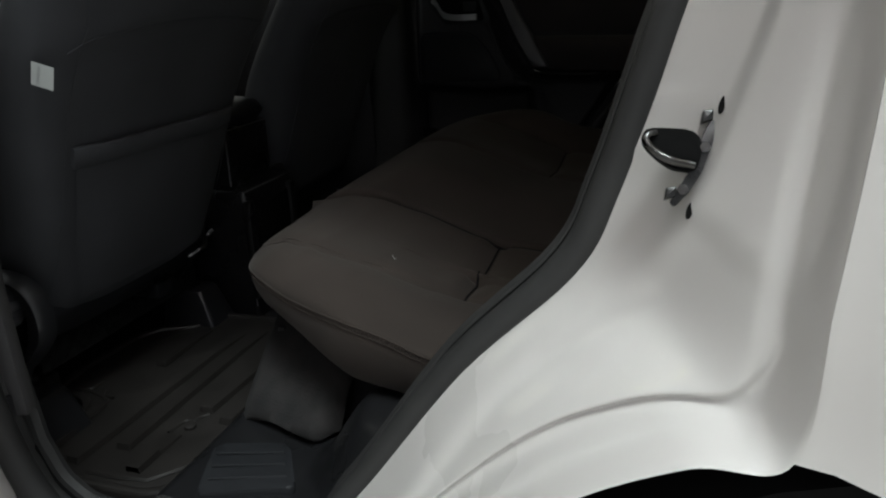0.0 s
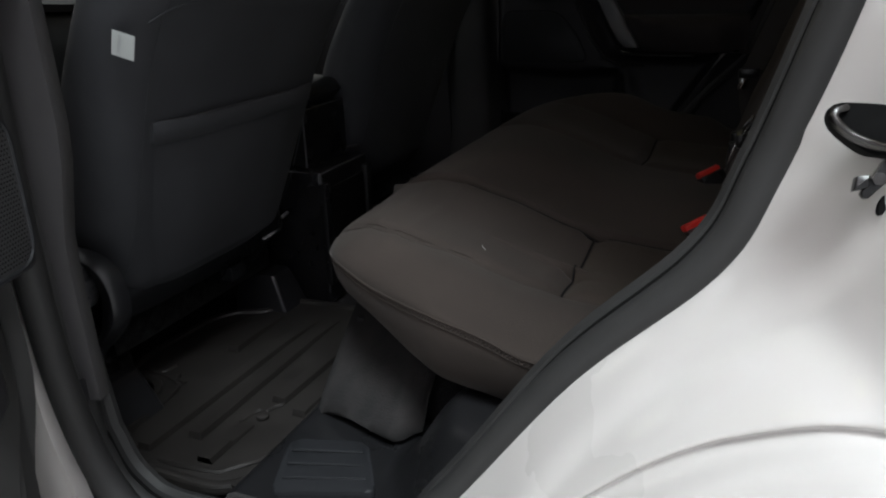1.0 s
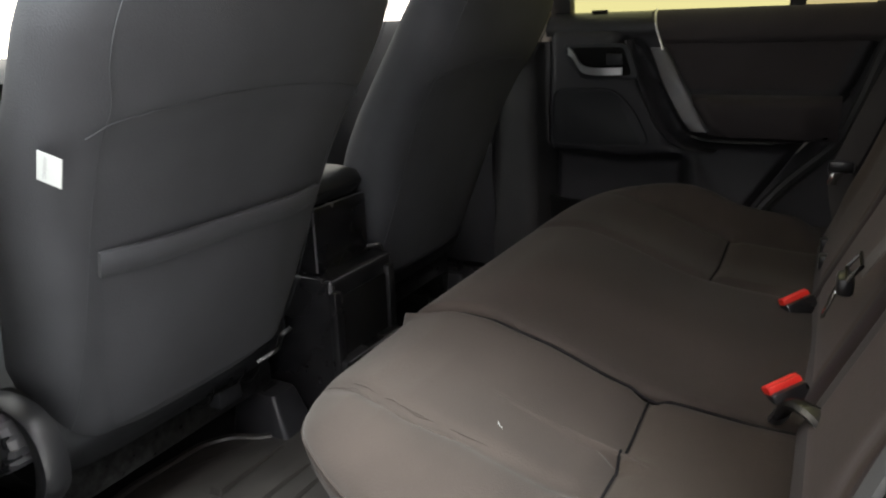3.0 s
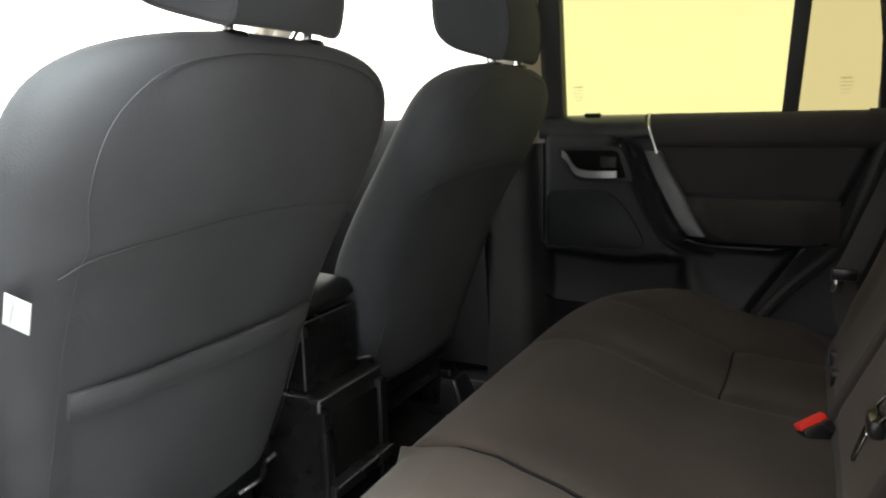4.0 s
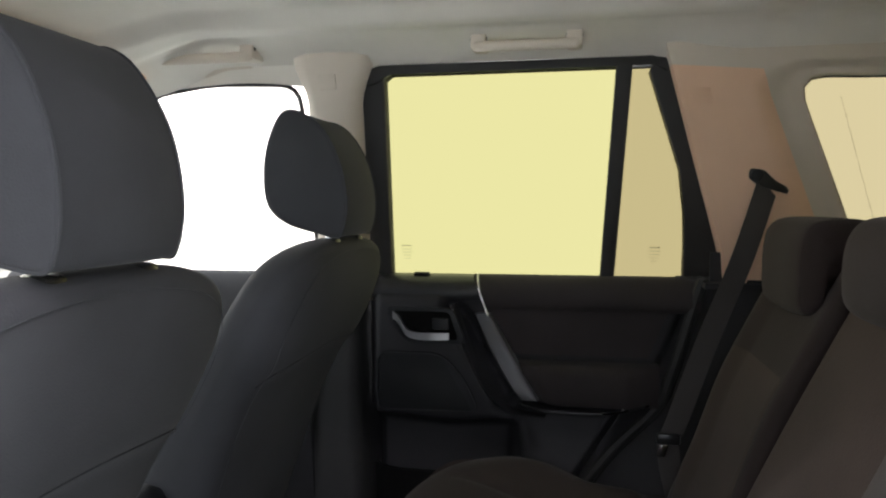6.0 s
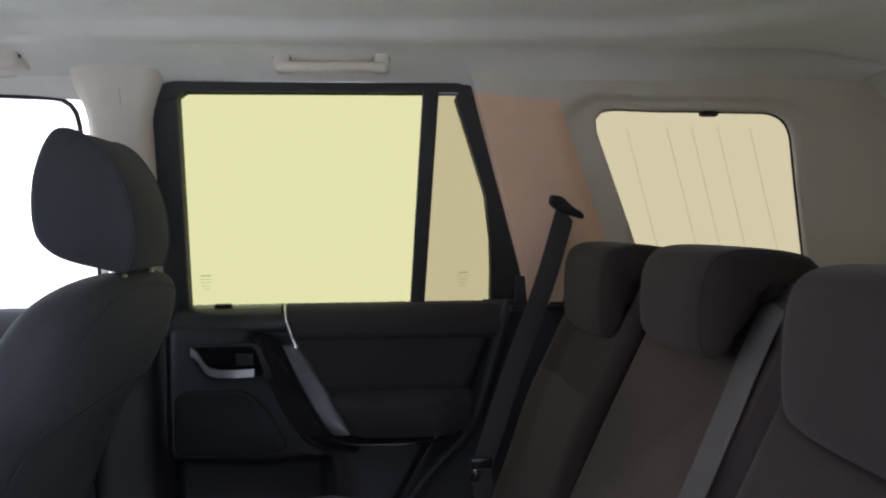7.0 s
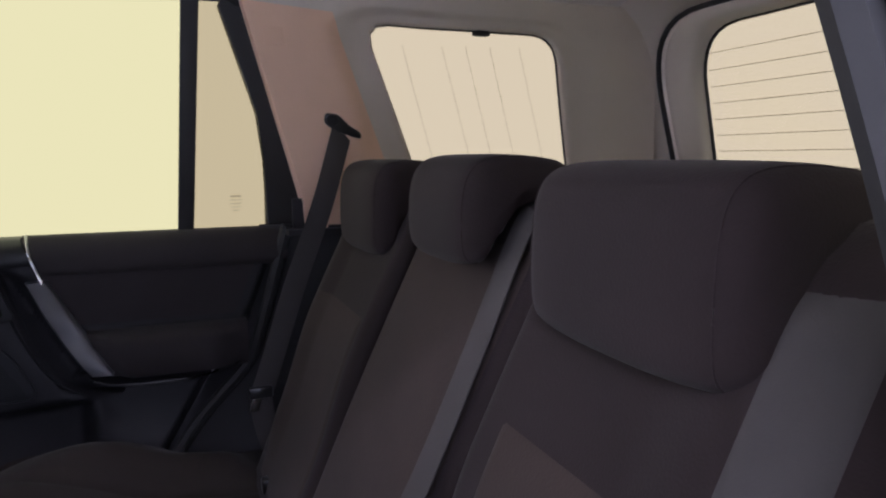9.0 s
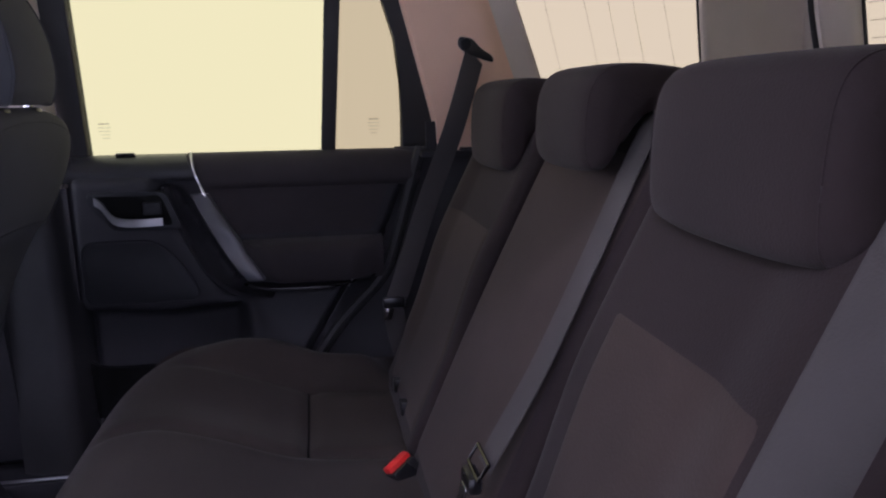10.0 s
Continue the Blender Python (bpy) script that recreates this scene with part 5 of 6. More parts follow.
    core = spline([(-0.930, 0.728, 0), (-0.876, 0.737, 0), (-0.850, 0.731, 0), (-0.832, 0.712, 0), (-0.824, 0.687, 0), (-0.828, 0.655, 0), (-0.844, 0.617, 0), (-0.884, 0.588, 0), (-0.903, 0.580, 0), (-0.925, 0.570, 0)], 40)
    bm = B()
    rings = []
    for o, i in zip(hoop, core):
        o, i = o - Vector((0.014, 0.013, 0)), i - Vector((0.006, 0.006, 0))
        d = (i - o).normalized() * 0.006
        rings.append([(o.x, -0.604, o.y), (o.x, yo + 0.008, o.y), (o.x + d.x, yo, o.y + d.y), (i.x - d.x, yo, i.y - d.y), (i.x, yo + 0.005, i.y), (i.x + d.x, -0.604, i.y + d.y)])
    loft(bm, rings)
    cov = part("recliner_cover", bm, SATIN, seat, "black plastic hoop over the recliner", 50)
    # black disc that paints the shade in the hoop's hollow
    bm = B()
    disc(bm, (-0.895, -0.598, 0.672), 0.066, 0.010, "y", 28, 0.002)
    part("hollow_shade", bm, HOLE, cov)
    bm = B()
    rings = []
    for yk, rk in ((-0.600, 0.036), (-0.612, 0.043), (-0.632, 0.043), (-0.640, 0.039), (-0.642, 0.024), (-0.636, 0.018)):
        rings.append([(-0.893 + rk * (1 + (0.06 if j % 6 < 3 else -0.06)) * math.cos(math.tau * j / 48), yk, 0.688 + rk * (1 + (0.06 if j % 6 < 3 else -0.06)) * math.sin(math.tau * j / 48)) for j in range(48)])
    loft(bm, rings)
    knob = part("recliner_knob", bm, STRIPE, cov, "grey ribbed recliner wheel", 25)
    for k in range(8):
        a = math.tau * (k + 0.3) / 8
        bm = B()
        rbox(bm, (-0.007, -0.008, -0.003), (0.007, 0.008, 0.003), 0.002, 1, pose(-0.893 + 0.037 * math.cos(a), -0.636, 0.688 + 0.037 * math.sin(a), 0, -math.degrees(a) + 90, 0))
        part("grip", bm, PLASTIC, knob)
    # brackets and wires under the backrest
    bm = B()
    tube(bm, spline([(-0.83, y0 + 0.10, 0.635), (-0.812, y0 + 0.13, 0.650), (-0.83, y0 + 0.16, 0.655), (-0.82, y0 + 0.175, 0.668)], 16), 0.004, 6)
    part("wire_clip", bm, STEEL, seat)
    rnd = random.Random(8)
    for k in range(4):
        bm = B()
        ya = y0 + 0.01 + 0.035 * k
        tube(bm, spline([(-0.93 + 0.02 * rnd.random(), ya, 0.60), (-0.885, ya + 0.02 * rnd.uniform(-1, 1), 0.575 + 0.02 * rnd.random()), (-0.875, ya + 0.035, 0.590 + 0.02 * rnd.random()), (-0.90, ya + 0.06, 0.625)], 14), 0.0020, 6)
        part("cable", bm, HOLE, seat)
    bm = B()
    rbox(bm, (-0.905, y0 + 0.055, 0.560), (-0.875, y0 + 0.105, 0.590), 0.004)
    part("plug_connector", bm, PLASTIC, seat)
    if side < 0:
        # sewn tag on the outboard side of the backrest
        bm = B()
        c = Vector((-0.720, -0.6195, 1.022))
        ex = Vector((0.28, 0.06, 0.96)).normalized()
        ey = Vector((0.95, 0.12, -0.28)).normalized()
        n = ex.cross(ey).normalized()
        n = n if n.y < 0 else -n
        plate(bm, [(-0.0145, -0.0095), (0.0145, -0.0115), (0.0145, 0.0195), (-0.0145, 0.0215)], lambda a, b: c + a * ex + b * ey, 0.0012 * n)
        tag = part("airbag_tag", bm, TAG, back, "small pale grey sewn tag with the word airbag")
        cu = bpy.data.curves.new("word", "FONT")
        cu.body, cu.size, cu.align_x, cu.align_y = "AIRBAG", 0.0066, "CENTER", "CENTER"
        tmp = bpy.data.objects.new("word", cu)
        scene.collection.objects.link(tmp)
        bpy.context.view_layer.update()
        me = bpy.data.meshes.new_from_object(tmp.evaluated_get(bpy.context.evaluated_depsgraph_get()))
        bpy.data.objects.remove(tmp)
        ax = -ex
        ay = n.cross(ax)
        rot = Matrix((ax, ay, n)).transposed().to_4x4()
        me.transform(Matrix.Translation(c + n * 0.0018) @ rot)
        me.materials.clear()
        me.materials.append(INK)
        word = new("word", me)
        word.parent = tag
    return seat


for side in (-1, 1):
    front_seat(side)

# ---- centre console ----
con = thing("centre_console", "black plastic centre console with a padded armrest", "console", (-1.0, 0.01, 0.45))
bm = B()
rbox(bm, (-1.35, -0.084, 0.43), (-0.800, 0.118, 0.722), 0.010, 3)
part("console_box", bm, GLOSSY, con)
bm = B()
rbox(bm, (-1.30, -0.072, 0.722), (-0.835, 0.092, 0.845), 0.008, 2)
part("storage_box", bm, GLOSSY, con)
bm = B()
rings = []
for k in range(21):
    u = k / 20
    x = -1.22 + 0.385 * u
    e = max(1 - abs(2 * u - 1) ** 8, 0) ** 0.4
    rings.append([(x, 0.01 + w, 0.868 + d) for w, d in oval(0.095 * (0.75 + 0.25 * e), 0.032 * max(e, 0.12), 3.2, 28)])
loft(bm, rings)
part("armrest_pad", bm, PLASTIC, con, "padded black armrest", 70)
# void-black panel between the pillars, painting the rear recess's shade
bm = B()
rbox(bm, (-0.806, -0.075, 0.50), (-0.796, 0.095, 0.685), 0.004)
part("rear_recess_shade", bm, HOLE, con)
for y in (-0.078, 0.098):
    bm = B()
    rbox(bm, (-0.806, y - 0.012, 0.48), (-0.788, y + 0.012, 0.70), 0.005)
    part("rear_pillar", bm, GLOSSY, con)
bm = B()
rbox(bm, (-0.815, -0.085, 0.545), (-0.775, 0.105, 0.572), 0.008)
part("tray_lip", bm, GLOSSY, con)
# pale tubes along the worn edges, painting their highlights
for a, b in (((-0.802, -0.0815, 0.46), (-0.802, -0.0815, 0.716)), ((-0.838, -0.0705, 0.728), (-0.838, -0.0705, 0.838)), ((-0.802, -0.0815, 0.7185), (-0.802, 0.115, 0.7185)), ((-0.84, -0.0705, 0.843), (-0.84, 0.090, 0.843)), ((-0.774, -0.080, 0.570), (-0.774, 0.100, 0.570))):
    bm = B()
    tube(bm, [a, b], 0.0018, 8)
    part("edge_highlight", bm, STRIPE, con, "pale bead painting the highlight on a worn edge")
bm = B()
tube(bm, spline([(-0.835, 0.085, 0.735), (-0.815, 0.098, 0.738), (-0.812, 0.102, 0.725)], 8), 0.004, 6)
part("hinge_clip", bm, STEEL, con)


# ---- rear bench ----
NOSE = [(-0.02, 0.700), (-0.10, 0.702), (-0.20, 0.712), (-0.26, 0.726), (-0.34, 0.757), (-0.42, 0.782), (-0.47, 0.785), (-0.52, 0.774), (-0.557, 0.744), (-0.572, 0.705), (-0.566, 0.668), (-0.545, 0.638), (-0.505, 0.615), (-0.44, 0.604), (-0.30, 0.600), (-0.02, 0.600)]


def cushion_ring(y):
    """Outline of the bench cushion at y."""
    ay = abs(y)
    end = max(0.0, (ay - 0.50) / 0.165)
    shrink = 1 - max(0.0, 1 - end ** 6.0) ** (1 / 2.6) if end > 0 else 0.0
    side = smooth(0.478, 0.58, ay)
    out = []
    for q in spline([(x, z, 0) for x, z in NOSE], 150):
        x, z = q.x, q.y
        top = z > 0.66
        if top:
            pan = smooth(-0.50, -0.38, x)
            z += (0.058 * smooth(-0.48, -0.30, x) + 0.004 * smooth(-0.57, -0.45, x) * smooth(-0.30, -0.42, x)) * side * smooth(-0.02, -0.12, x) * (1 - end ** 2)
            # hollow of the seat
            z -= 0.014 * pan * (bump_at(ay, 0.355, 0.10))
            z += 0.012 * pan * bump_at(ay, 0.0, 0.14)
            # sewn seams
            if 0.222 < y < 0.497:
                z -= 0.011 * bump_at(x, -0.215, 0.013)
            z -= 0.009 * bump_at(y, 0.497, 0.014) * smooth(-0.50, -0.42, x)
            z -= 0.012 * bump_at(y, 0.215, 0.012) * smooth(-0.56, -0.50, x)
        # rounded free corners, hollow underneath
        xb = -0.02
        zc = 0.668 + 0.037 * smooth(0.44, 0.60, ay)
        if not top:
            z += 0.085 * smooth(0.36, 0.62, ay) * smooth(-0.02, -0.36, x) + 0.035 * smooth(0.45, 0.64, ay)
        else:
            z += 0.02 * smooth(0.44, 0.62, ay) * smooth(0.72, 0.66, z)
        x = xb + (x - xb) * max(1 - (ay / 0.687) ** (5.2 if y < 0 else 8.0), 0.01) ** (1 / 2.6)
        z = zc + (z - zc) * (1 - shrink * 0.96)
        out.append((x, y, z))
    return out


def cushion(y0, y1, free0, free1, label):
    ob = thing("bench_cushion", label, "seat cushion", (-0.28, (y0 + y1) / 2, 0.6), "bench cushions")
    ys = []
    n = max(44, int(abs(y1 - y0) * 110))
    for k in range(n + 1):
        ys.append(y0 + (y1 - y0) * (0.5 - 0.5 * math.cos(math.pi * k / n)))
    rings = []
    for y in ys:
        r = cushion_ring(y)
        for yy, free in ((y0, free0), (y1, free1)):
            d = abs(y - yy)
            if not free and d < 0.012:
                s = 1 - math.sqrt(max(1 - (1 - d / 0.012) ** 2, 0))
                r = [(x + 0.010 * s * (1 if x < -0.4 else 0), q, z - 0.012 * s * (1 if z > 0.66 else 0)) for x, q, z in r]
        rings.append(r)
    bm = B()
    loft(bm, rings)
    bmesh.ops.recalc_face_normals(bm, faces=bm.faces)
    if bm.calc_volume(signed=True) < 0:
        bmesh.ops.reverse_faces(bm, faces=bm.faces)
    skin = BVHTree.FromBMesh(bm)
    part("padding", bm, BENCH, ob, "", 75)
    return ob, skin


def on_skin(skin, pts, n, lift):
    """A smooth line through pts, laid on a padded surface."""
    out = []
    for q in spline(pts, n):
        at, normal = skin.find_nearest(q)[:2]
        out.append(at + normal * lift)
    return out


def drop_on(skin, x, y):
    at = skin.ray_cast(Vector((x, y, 1.2)), Vector((0, 0, -1)))[0]
    return at if at else Vector((x, y, 0.72))


# single cushion: plan outline with the height of its edge, the radii above and below it and the underside
RIM = [(-0.03, -0.655, 0.700, 0.05, 0.05, 0.630), (-0.12, -0.660, 0.703, 0.05, 0.05, 0.628), (-0.20, -0.660, 0.712, 0.06, 0.05, 0.628), (-0.255, -0.657, 0.729, 0.07, 0.05, 0.634), (-0.315, -0.648, 0.740, 0.09, 0.05, 0.638), (-0.361, -0.628, 0.741, 0.10, 0.05, 0.650), (-0.409, -0.604, 0.742, 0.10, 0.05, 0.666), (-0.448, -0.584, 0.748, 0.09, 0.05, 0.678), (-0.492, -0.552, 0.752, 0.08, 0.05, 0.682), (-0.526, -0.500, 0.742, 0.07, 0.05, 0.668), (-0.549, -0.440, 0.730, 0.06, 0.05, 0.650), (-0.558, -0.36, 0.720, 0.06, 0.05, 0.630), (-0.562, -0.30, 0.712, 0.06, 0.05, 0.620), (-0.564, -0.246, 0.705, 0.06, 0.05, 0.620)]


def roll_line(x):
    """Where the outer roll of the single cushion meets its middle, away from the car's middle."""
    return lerp_table(x, [(-0.56, 0.456), (-0.52, 0.465), (-0.48, 0.475), (-0.44, 0.489), (-0.40, 0.497), (-0.36, 0.492), (-0.30, 0.485), (-0.24, 0.475), (0.0, 0.468)])


def pan_z(x, y):
    """Height of the upholstered top of the bench."""
    ay = abs(y)
    z = lerp_table(x, [(-0.60, 0.755), (-0.52, 0.768), (-0.47, 0.779), (-0.42, 0.778), (-0.34, 0.757), (-0.26, 0.726), (-0.20, 0.712), (-0.10, 0.702), (0.0, 0.700)])
    z -= 0.014 * smooth(-0.50, -0.38, x) * bump_at(ay, 0.355, 0.10)
    z += 0.011 * smooth(0.48, 0.60, ay) * smooth(-0.50, -0.30, x)
    z -= 0.008 * bump_at(ay, roll_line(x), 0.014) * smooth(-0.58, -0.48, x)
    z += 0.005 * bump_at(ay, roll_line(x) + 0.060, 0.040) * smooth(-0.50, -0.40, x)
    z -= 0.014 * bump_at(x, -0.215, 0.014) * smooth(0.228, 0.245, ay) * smooth(0.482, 0.465, ay)
    return z


def single_cushion(label):
    ob = thing("bench_cushion", label, "seat cushion", (-0.28, -0.44, 0.6), "bench cushions")
    free = spline([r[:3] for r in RIM], 120)
    rim = []
    for k, q in enumerate(free):
        u = k / 119 * (len(RIM) - 1)
        rim.append((q, [lerp_table(u, list(enumerate(r[c] for r in RIM))) for c in (3, 4, 5)]))
    # straight inner sides, barely rounded
    for k in range(41):
        x = -0.561 + 0.541 * k / 40
        rim.append((Vector((x, -0.240, pan_z(x, -0.24) - 0.014 - 0.055 * smooth(-0.50, -0.561, x))), [0.013, 0.013, 0.62]))
    for k in range(1, 32):
        y = -0.240 - 0.410 * k / 32
        rim.append((Vector((-0.02, y, pan_z(-0.02, y) - 0.012)), [0.012, 0.012, 0.62]))
    rings = []
    for w, top in [(v / 10, False) for v in (9, 6, 4)] + [(v, False) for v in (0.25, 0.16, 0.10, 0.055, 0.025, 0.006)] + [(0.0, True)] + [(v, True) for v in (0.006, 0.02, 0.04, 0.05, 0.065, 0.08, 0.10, 0.12, 0.14, 0.16, 0.18, 0.20, 0.22, 0.24, *[0.26 + 0.016 * k for k in range(46)])]:
        ring = []
        for q, (rt, rb, zb) in rim:
            c = Vector((min(max(q.x, -0.36), -0.16), -0.38, q.z))
            p = q.lerp(c, w)
            d = (c - q).length * w
            if top:
                e = min(d / rt, 1)
                z = q.z + (pan_z(p.x, p.y) - q.z) * math.sqrt(1 - (1 - e) ** 2)
            else:
                e = min(d / rb, 1)
                z = q.z + (zb - q.z) * math.sqrt(1 - (1 - e) ** 2)
            ring.append((p.x, p.y, z))
        rings.append(ring)
    bm = B()
    loft(bm, rings)
    bmesh.ops.recalc_face_normals(bm, faces=bm.faces)
    skin = BVHTree.FromBMesh(bm)
    part("padding", bm, BENCH, ob, "", 75)
    return ob, skin


near, near_skin = single_cushion("charcoal cloth bench cushion for one, lit by the open door")
wide, wide_skin = cushion(-0.234, 0.664, False, True, "charcoal cloth bench cushion for two with a middle seat")
for ob, skin, spans in ((near, near_skin, [(-0.470, -0.246)]), (wide, wide_skin, [(0.228, 0.490)])):
    for a, b in spans:
        bm = B()
        grid(bm, lambda u, v: drop_on(skin, -0.045 - 0.168 * u, a + (b - a) * v) + Vector((0, 0, 0.0022 * smooth(0, 0.04, min(u, 1 - u, v, 1 - v)) - 0.0010)), 12, 20)
        part("seat_insert", bm, SEATIN, ob, "brownish woven seat insert", 75)
        bm = B()
        tube(bm, spline([drop_on(skin, -0.215, a + (b - a) * k / 20) + Vector((0, 0, 0.0012)) for k in range(21)], 60), 0.0017, 6)
        part("seam", bm, SEAM, ob)


# black tube along the gap, painting the shade between the cushions
bm = B()
tube(bm, [(x, -0.2345, pan_z(x, -0.24) - 0.0075) for x in [-0.535 + 0.49 * k / 30 for k in range(31)]], 0.0024, 6)
part("gap_shade", bm, SEAM, wide)

# double stitching along the free edges, and the crease of the bolsters
EDGE = [r[:3] for r in RIM[1:12]]
for ob, skin, s in ((near, near_skin, 1), (wide, wide_skin, -1)):
    line = [(x, y * s, z) for x, y, z in EDGE]
    for shift, r, n in ((0.0, 0.0011, 90), (0.008, 0.0008, 90)):
        bm = B()
        tube(bm, on_skin(skin, [(x, y, z - shift) for x, y, z in line], n, 0.0004), r, 6)
        part("edge_seam", bm, BENCH, ob)
    path = on_skin(skin, [(x, y, z - 0.0045) for x, y, z in line], 250, 0.0009)
    bm = B()
    for a, b in zip(path[::2], path[1::2]):
        tube(bm, [a + Vector((0, 0, 0.0024)), b - Vector((0, 0, 0.0024))], 0.0007, 4)
    tagged(part("stitches", bm, BENCH, ob), kind="stuff")
# fine long wrinkles in the cloth along the front of the roll crease
rnd = random.Random(5)
for k in range(16):
    x0 = -0.535 + 0.011 * k + rnd.uniform(-0.006, 0.006)
    off = rnd.uniform(-0.012, 0.010) if k > 3 else rnd.uniform(-0.004, 0.004)
    length = rnd.uniform(0.030, 0.055)
    bm = B()
    tube(bm, spline([drop_on(near_skin, x0 + length * u, -roll_line(x0 + length * u) + off + rnd.uniform(-0.0010, 0.0010)) + Vector((0, 0, 0.0004 - 0.0016 * (2 * u - 1) ** 4)) for u in (0, 0.2, 0.4, 0.6, 0.8, 1)], 16), 0.0010, 6)
    part("wrinkle", bm, BENCH, near)
bm = B()
tube(bm, spline([drop_on(near_skin, *q) + Vector((0, 0, 0.0005)) for q in ((-0.330, -0.435), (-0.327, -0.440), (-0.322, -0.443))], 8), 0.0004, 5)
solid("lint_thread", bm, TAG, "short white thread lying on the seat cloth", "lint")


# backrests
def back_x(z):
    return 0.115 + (z - 1.065) * 0.46


def back_ring(y, z_top, y0, y1, bolster):
    """Closed outline of a backrest at y, front face up, then down the rear."""
    pts = []
    n = 60
    for k in range(n):
        u = k / (n - 1)
        z = 0.70 + (z_top - 0.70) * u
        x = back_x(z)
        x -= 0.007 * math.sin(math.pi * min(u * 1.05, 1.0)) + (0.017 * smooth(0.25, 0.6, u) if z_top < 1.275 else 0.010 * smooth(0.85, 1.0, u))
        x -= max(bolster(y), 0) * smooth(0.05, 0.25, u) * smooth(1.0, 0.88, u) + min(bolster(y), 0)
        x += 0.016 * smooth(0.94, 1.0, u) ** 2
        pts.append((x, y, z))
    for k in range(8):
        u = k / 7
        z = z_top + 0.012 * math.sin(math.pi * u)
        pts.append((back_x(z_top) + 0.002 + 0.133 * u, y, z))
    for k in range(12):
        u = 1 - k / 11
        z = 0.70 + (z_top - 0.72) * u
        pts.append((back_x(z) + 0.14 + 0.02 * (1 - u), y, z))
    return pts


def backrest(y0, y1, z_top, name_label, outer):
    ob = thing("rear_seat_back", name_label, "bench back", (0.1, (y0 + y1) / 2, 0.7), "bench backrests")

    def bolster(y):
        b = 0.0
        if outer:
            ay = abs(y)
            b += 0.012 * smooth(0.44, 0.515, ay) - 0.085 * max(0.0, (ay - 0.520) / 0.14) ** 1.4
        return b
    n = max(24, int((y1 - y0) * 150))
    rings = []
    for k in range(n + 1):
        y = y0 + (y1 - y0) * (0.5 - 0.5 * math.cos(math.pi * k / n))
        zt = z_top
        if outer:
            zt -= 0.07 * smooth(0.58, 0.66, abs(y))
        r = back_ring(y, zt, y0, y1, bolster)
        d = min(y - y0, y1 - y)
        s = 1 - math.sqrt(max(1 - (1 - min(d / 0.03, 1)) ** 2, 0))
        r = [(x + (0.022 * s if i < 60 else -0.02 * s), q, z - (0.02 * s if z > zt - 0.03 else 0)) for i, (x, q, z) in enumerate(r)]
        rings.append(r)
    bm = B()
    loft(bm, rings)
    bmesh.ops.recalc_face_normals(bm, faces=bm.faces)
    skin = BVHTree.FromBMesh(bm)
    part("padding", bm, CLOTH, ob, "", 75)

    def face(y, z):
        at = skin.ray_cast(Vector((-0.6, y, z)), Vector((1, 0, 0)))[0]
        return at.x if at else back_x(z)
    return ob, face


b_near, face_n = backrest(-0.662, -0.216, 1.270, "charcoal cloth rear backrest for one with a brown insert", True)
b_far, face_f = backrest(0.196, 0.662, 1.270, "charcoal cloth rear backrest beside the closed door", True)
b_mid, face_m = backrest(-0.200, 0.192, 1.276, "narrow middle rear backrest with a belt slot", False)
for ob, face, a, b, top in ((b_near, face_n, -0.5245, -0.272, 1.078), (b_far, face_f, 0.228, 0.522, 1.068), (b_mid, face_m, -0.175, 0.180, 1.215)):
    bm = B()
    grid(bm, lambda u, v: (lambda y, z: (face(y, z) - 0.0030 * smooth(0, 0.03, min(u, 1 - u, v, 1 - v)) + 0.0008, y, z))(a + (b - a) * v, 0.72 + (top - 0.72) * u), 30, 60)
    part("back_insert", bm, INSERT, ob, "brownish woven insert", 75)


# bolster fields beside the inserts, the door's daylight painted as a paler cloth
def bolster_point(face, s, z, u, v):
    y = s * (0.5285 + 0.0545 * v)
    return (face(y, z) - 0.0022 * smooth(0, 0.04, min(u, 1 - u, v, 1 - v)) + 0.0008, y, z)


for ob, face, s in ((b_near, face_n, -1), (b_far, face_f, 1)):
    bm = B()
    grid(bm, lambda u, v: bolster_point(face, s, 0.74 + 0.500 * u, u, v), 110, 16)
    part("bolster_field", bm, BOLSTER_LIT, ob, "cloth bolster with the door's daylight in its paler tone", 75)


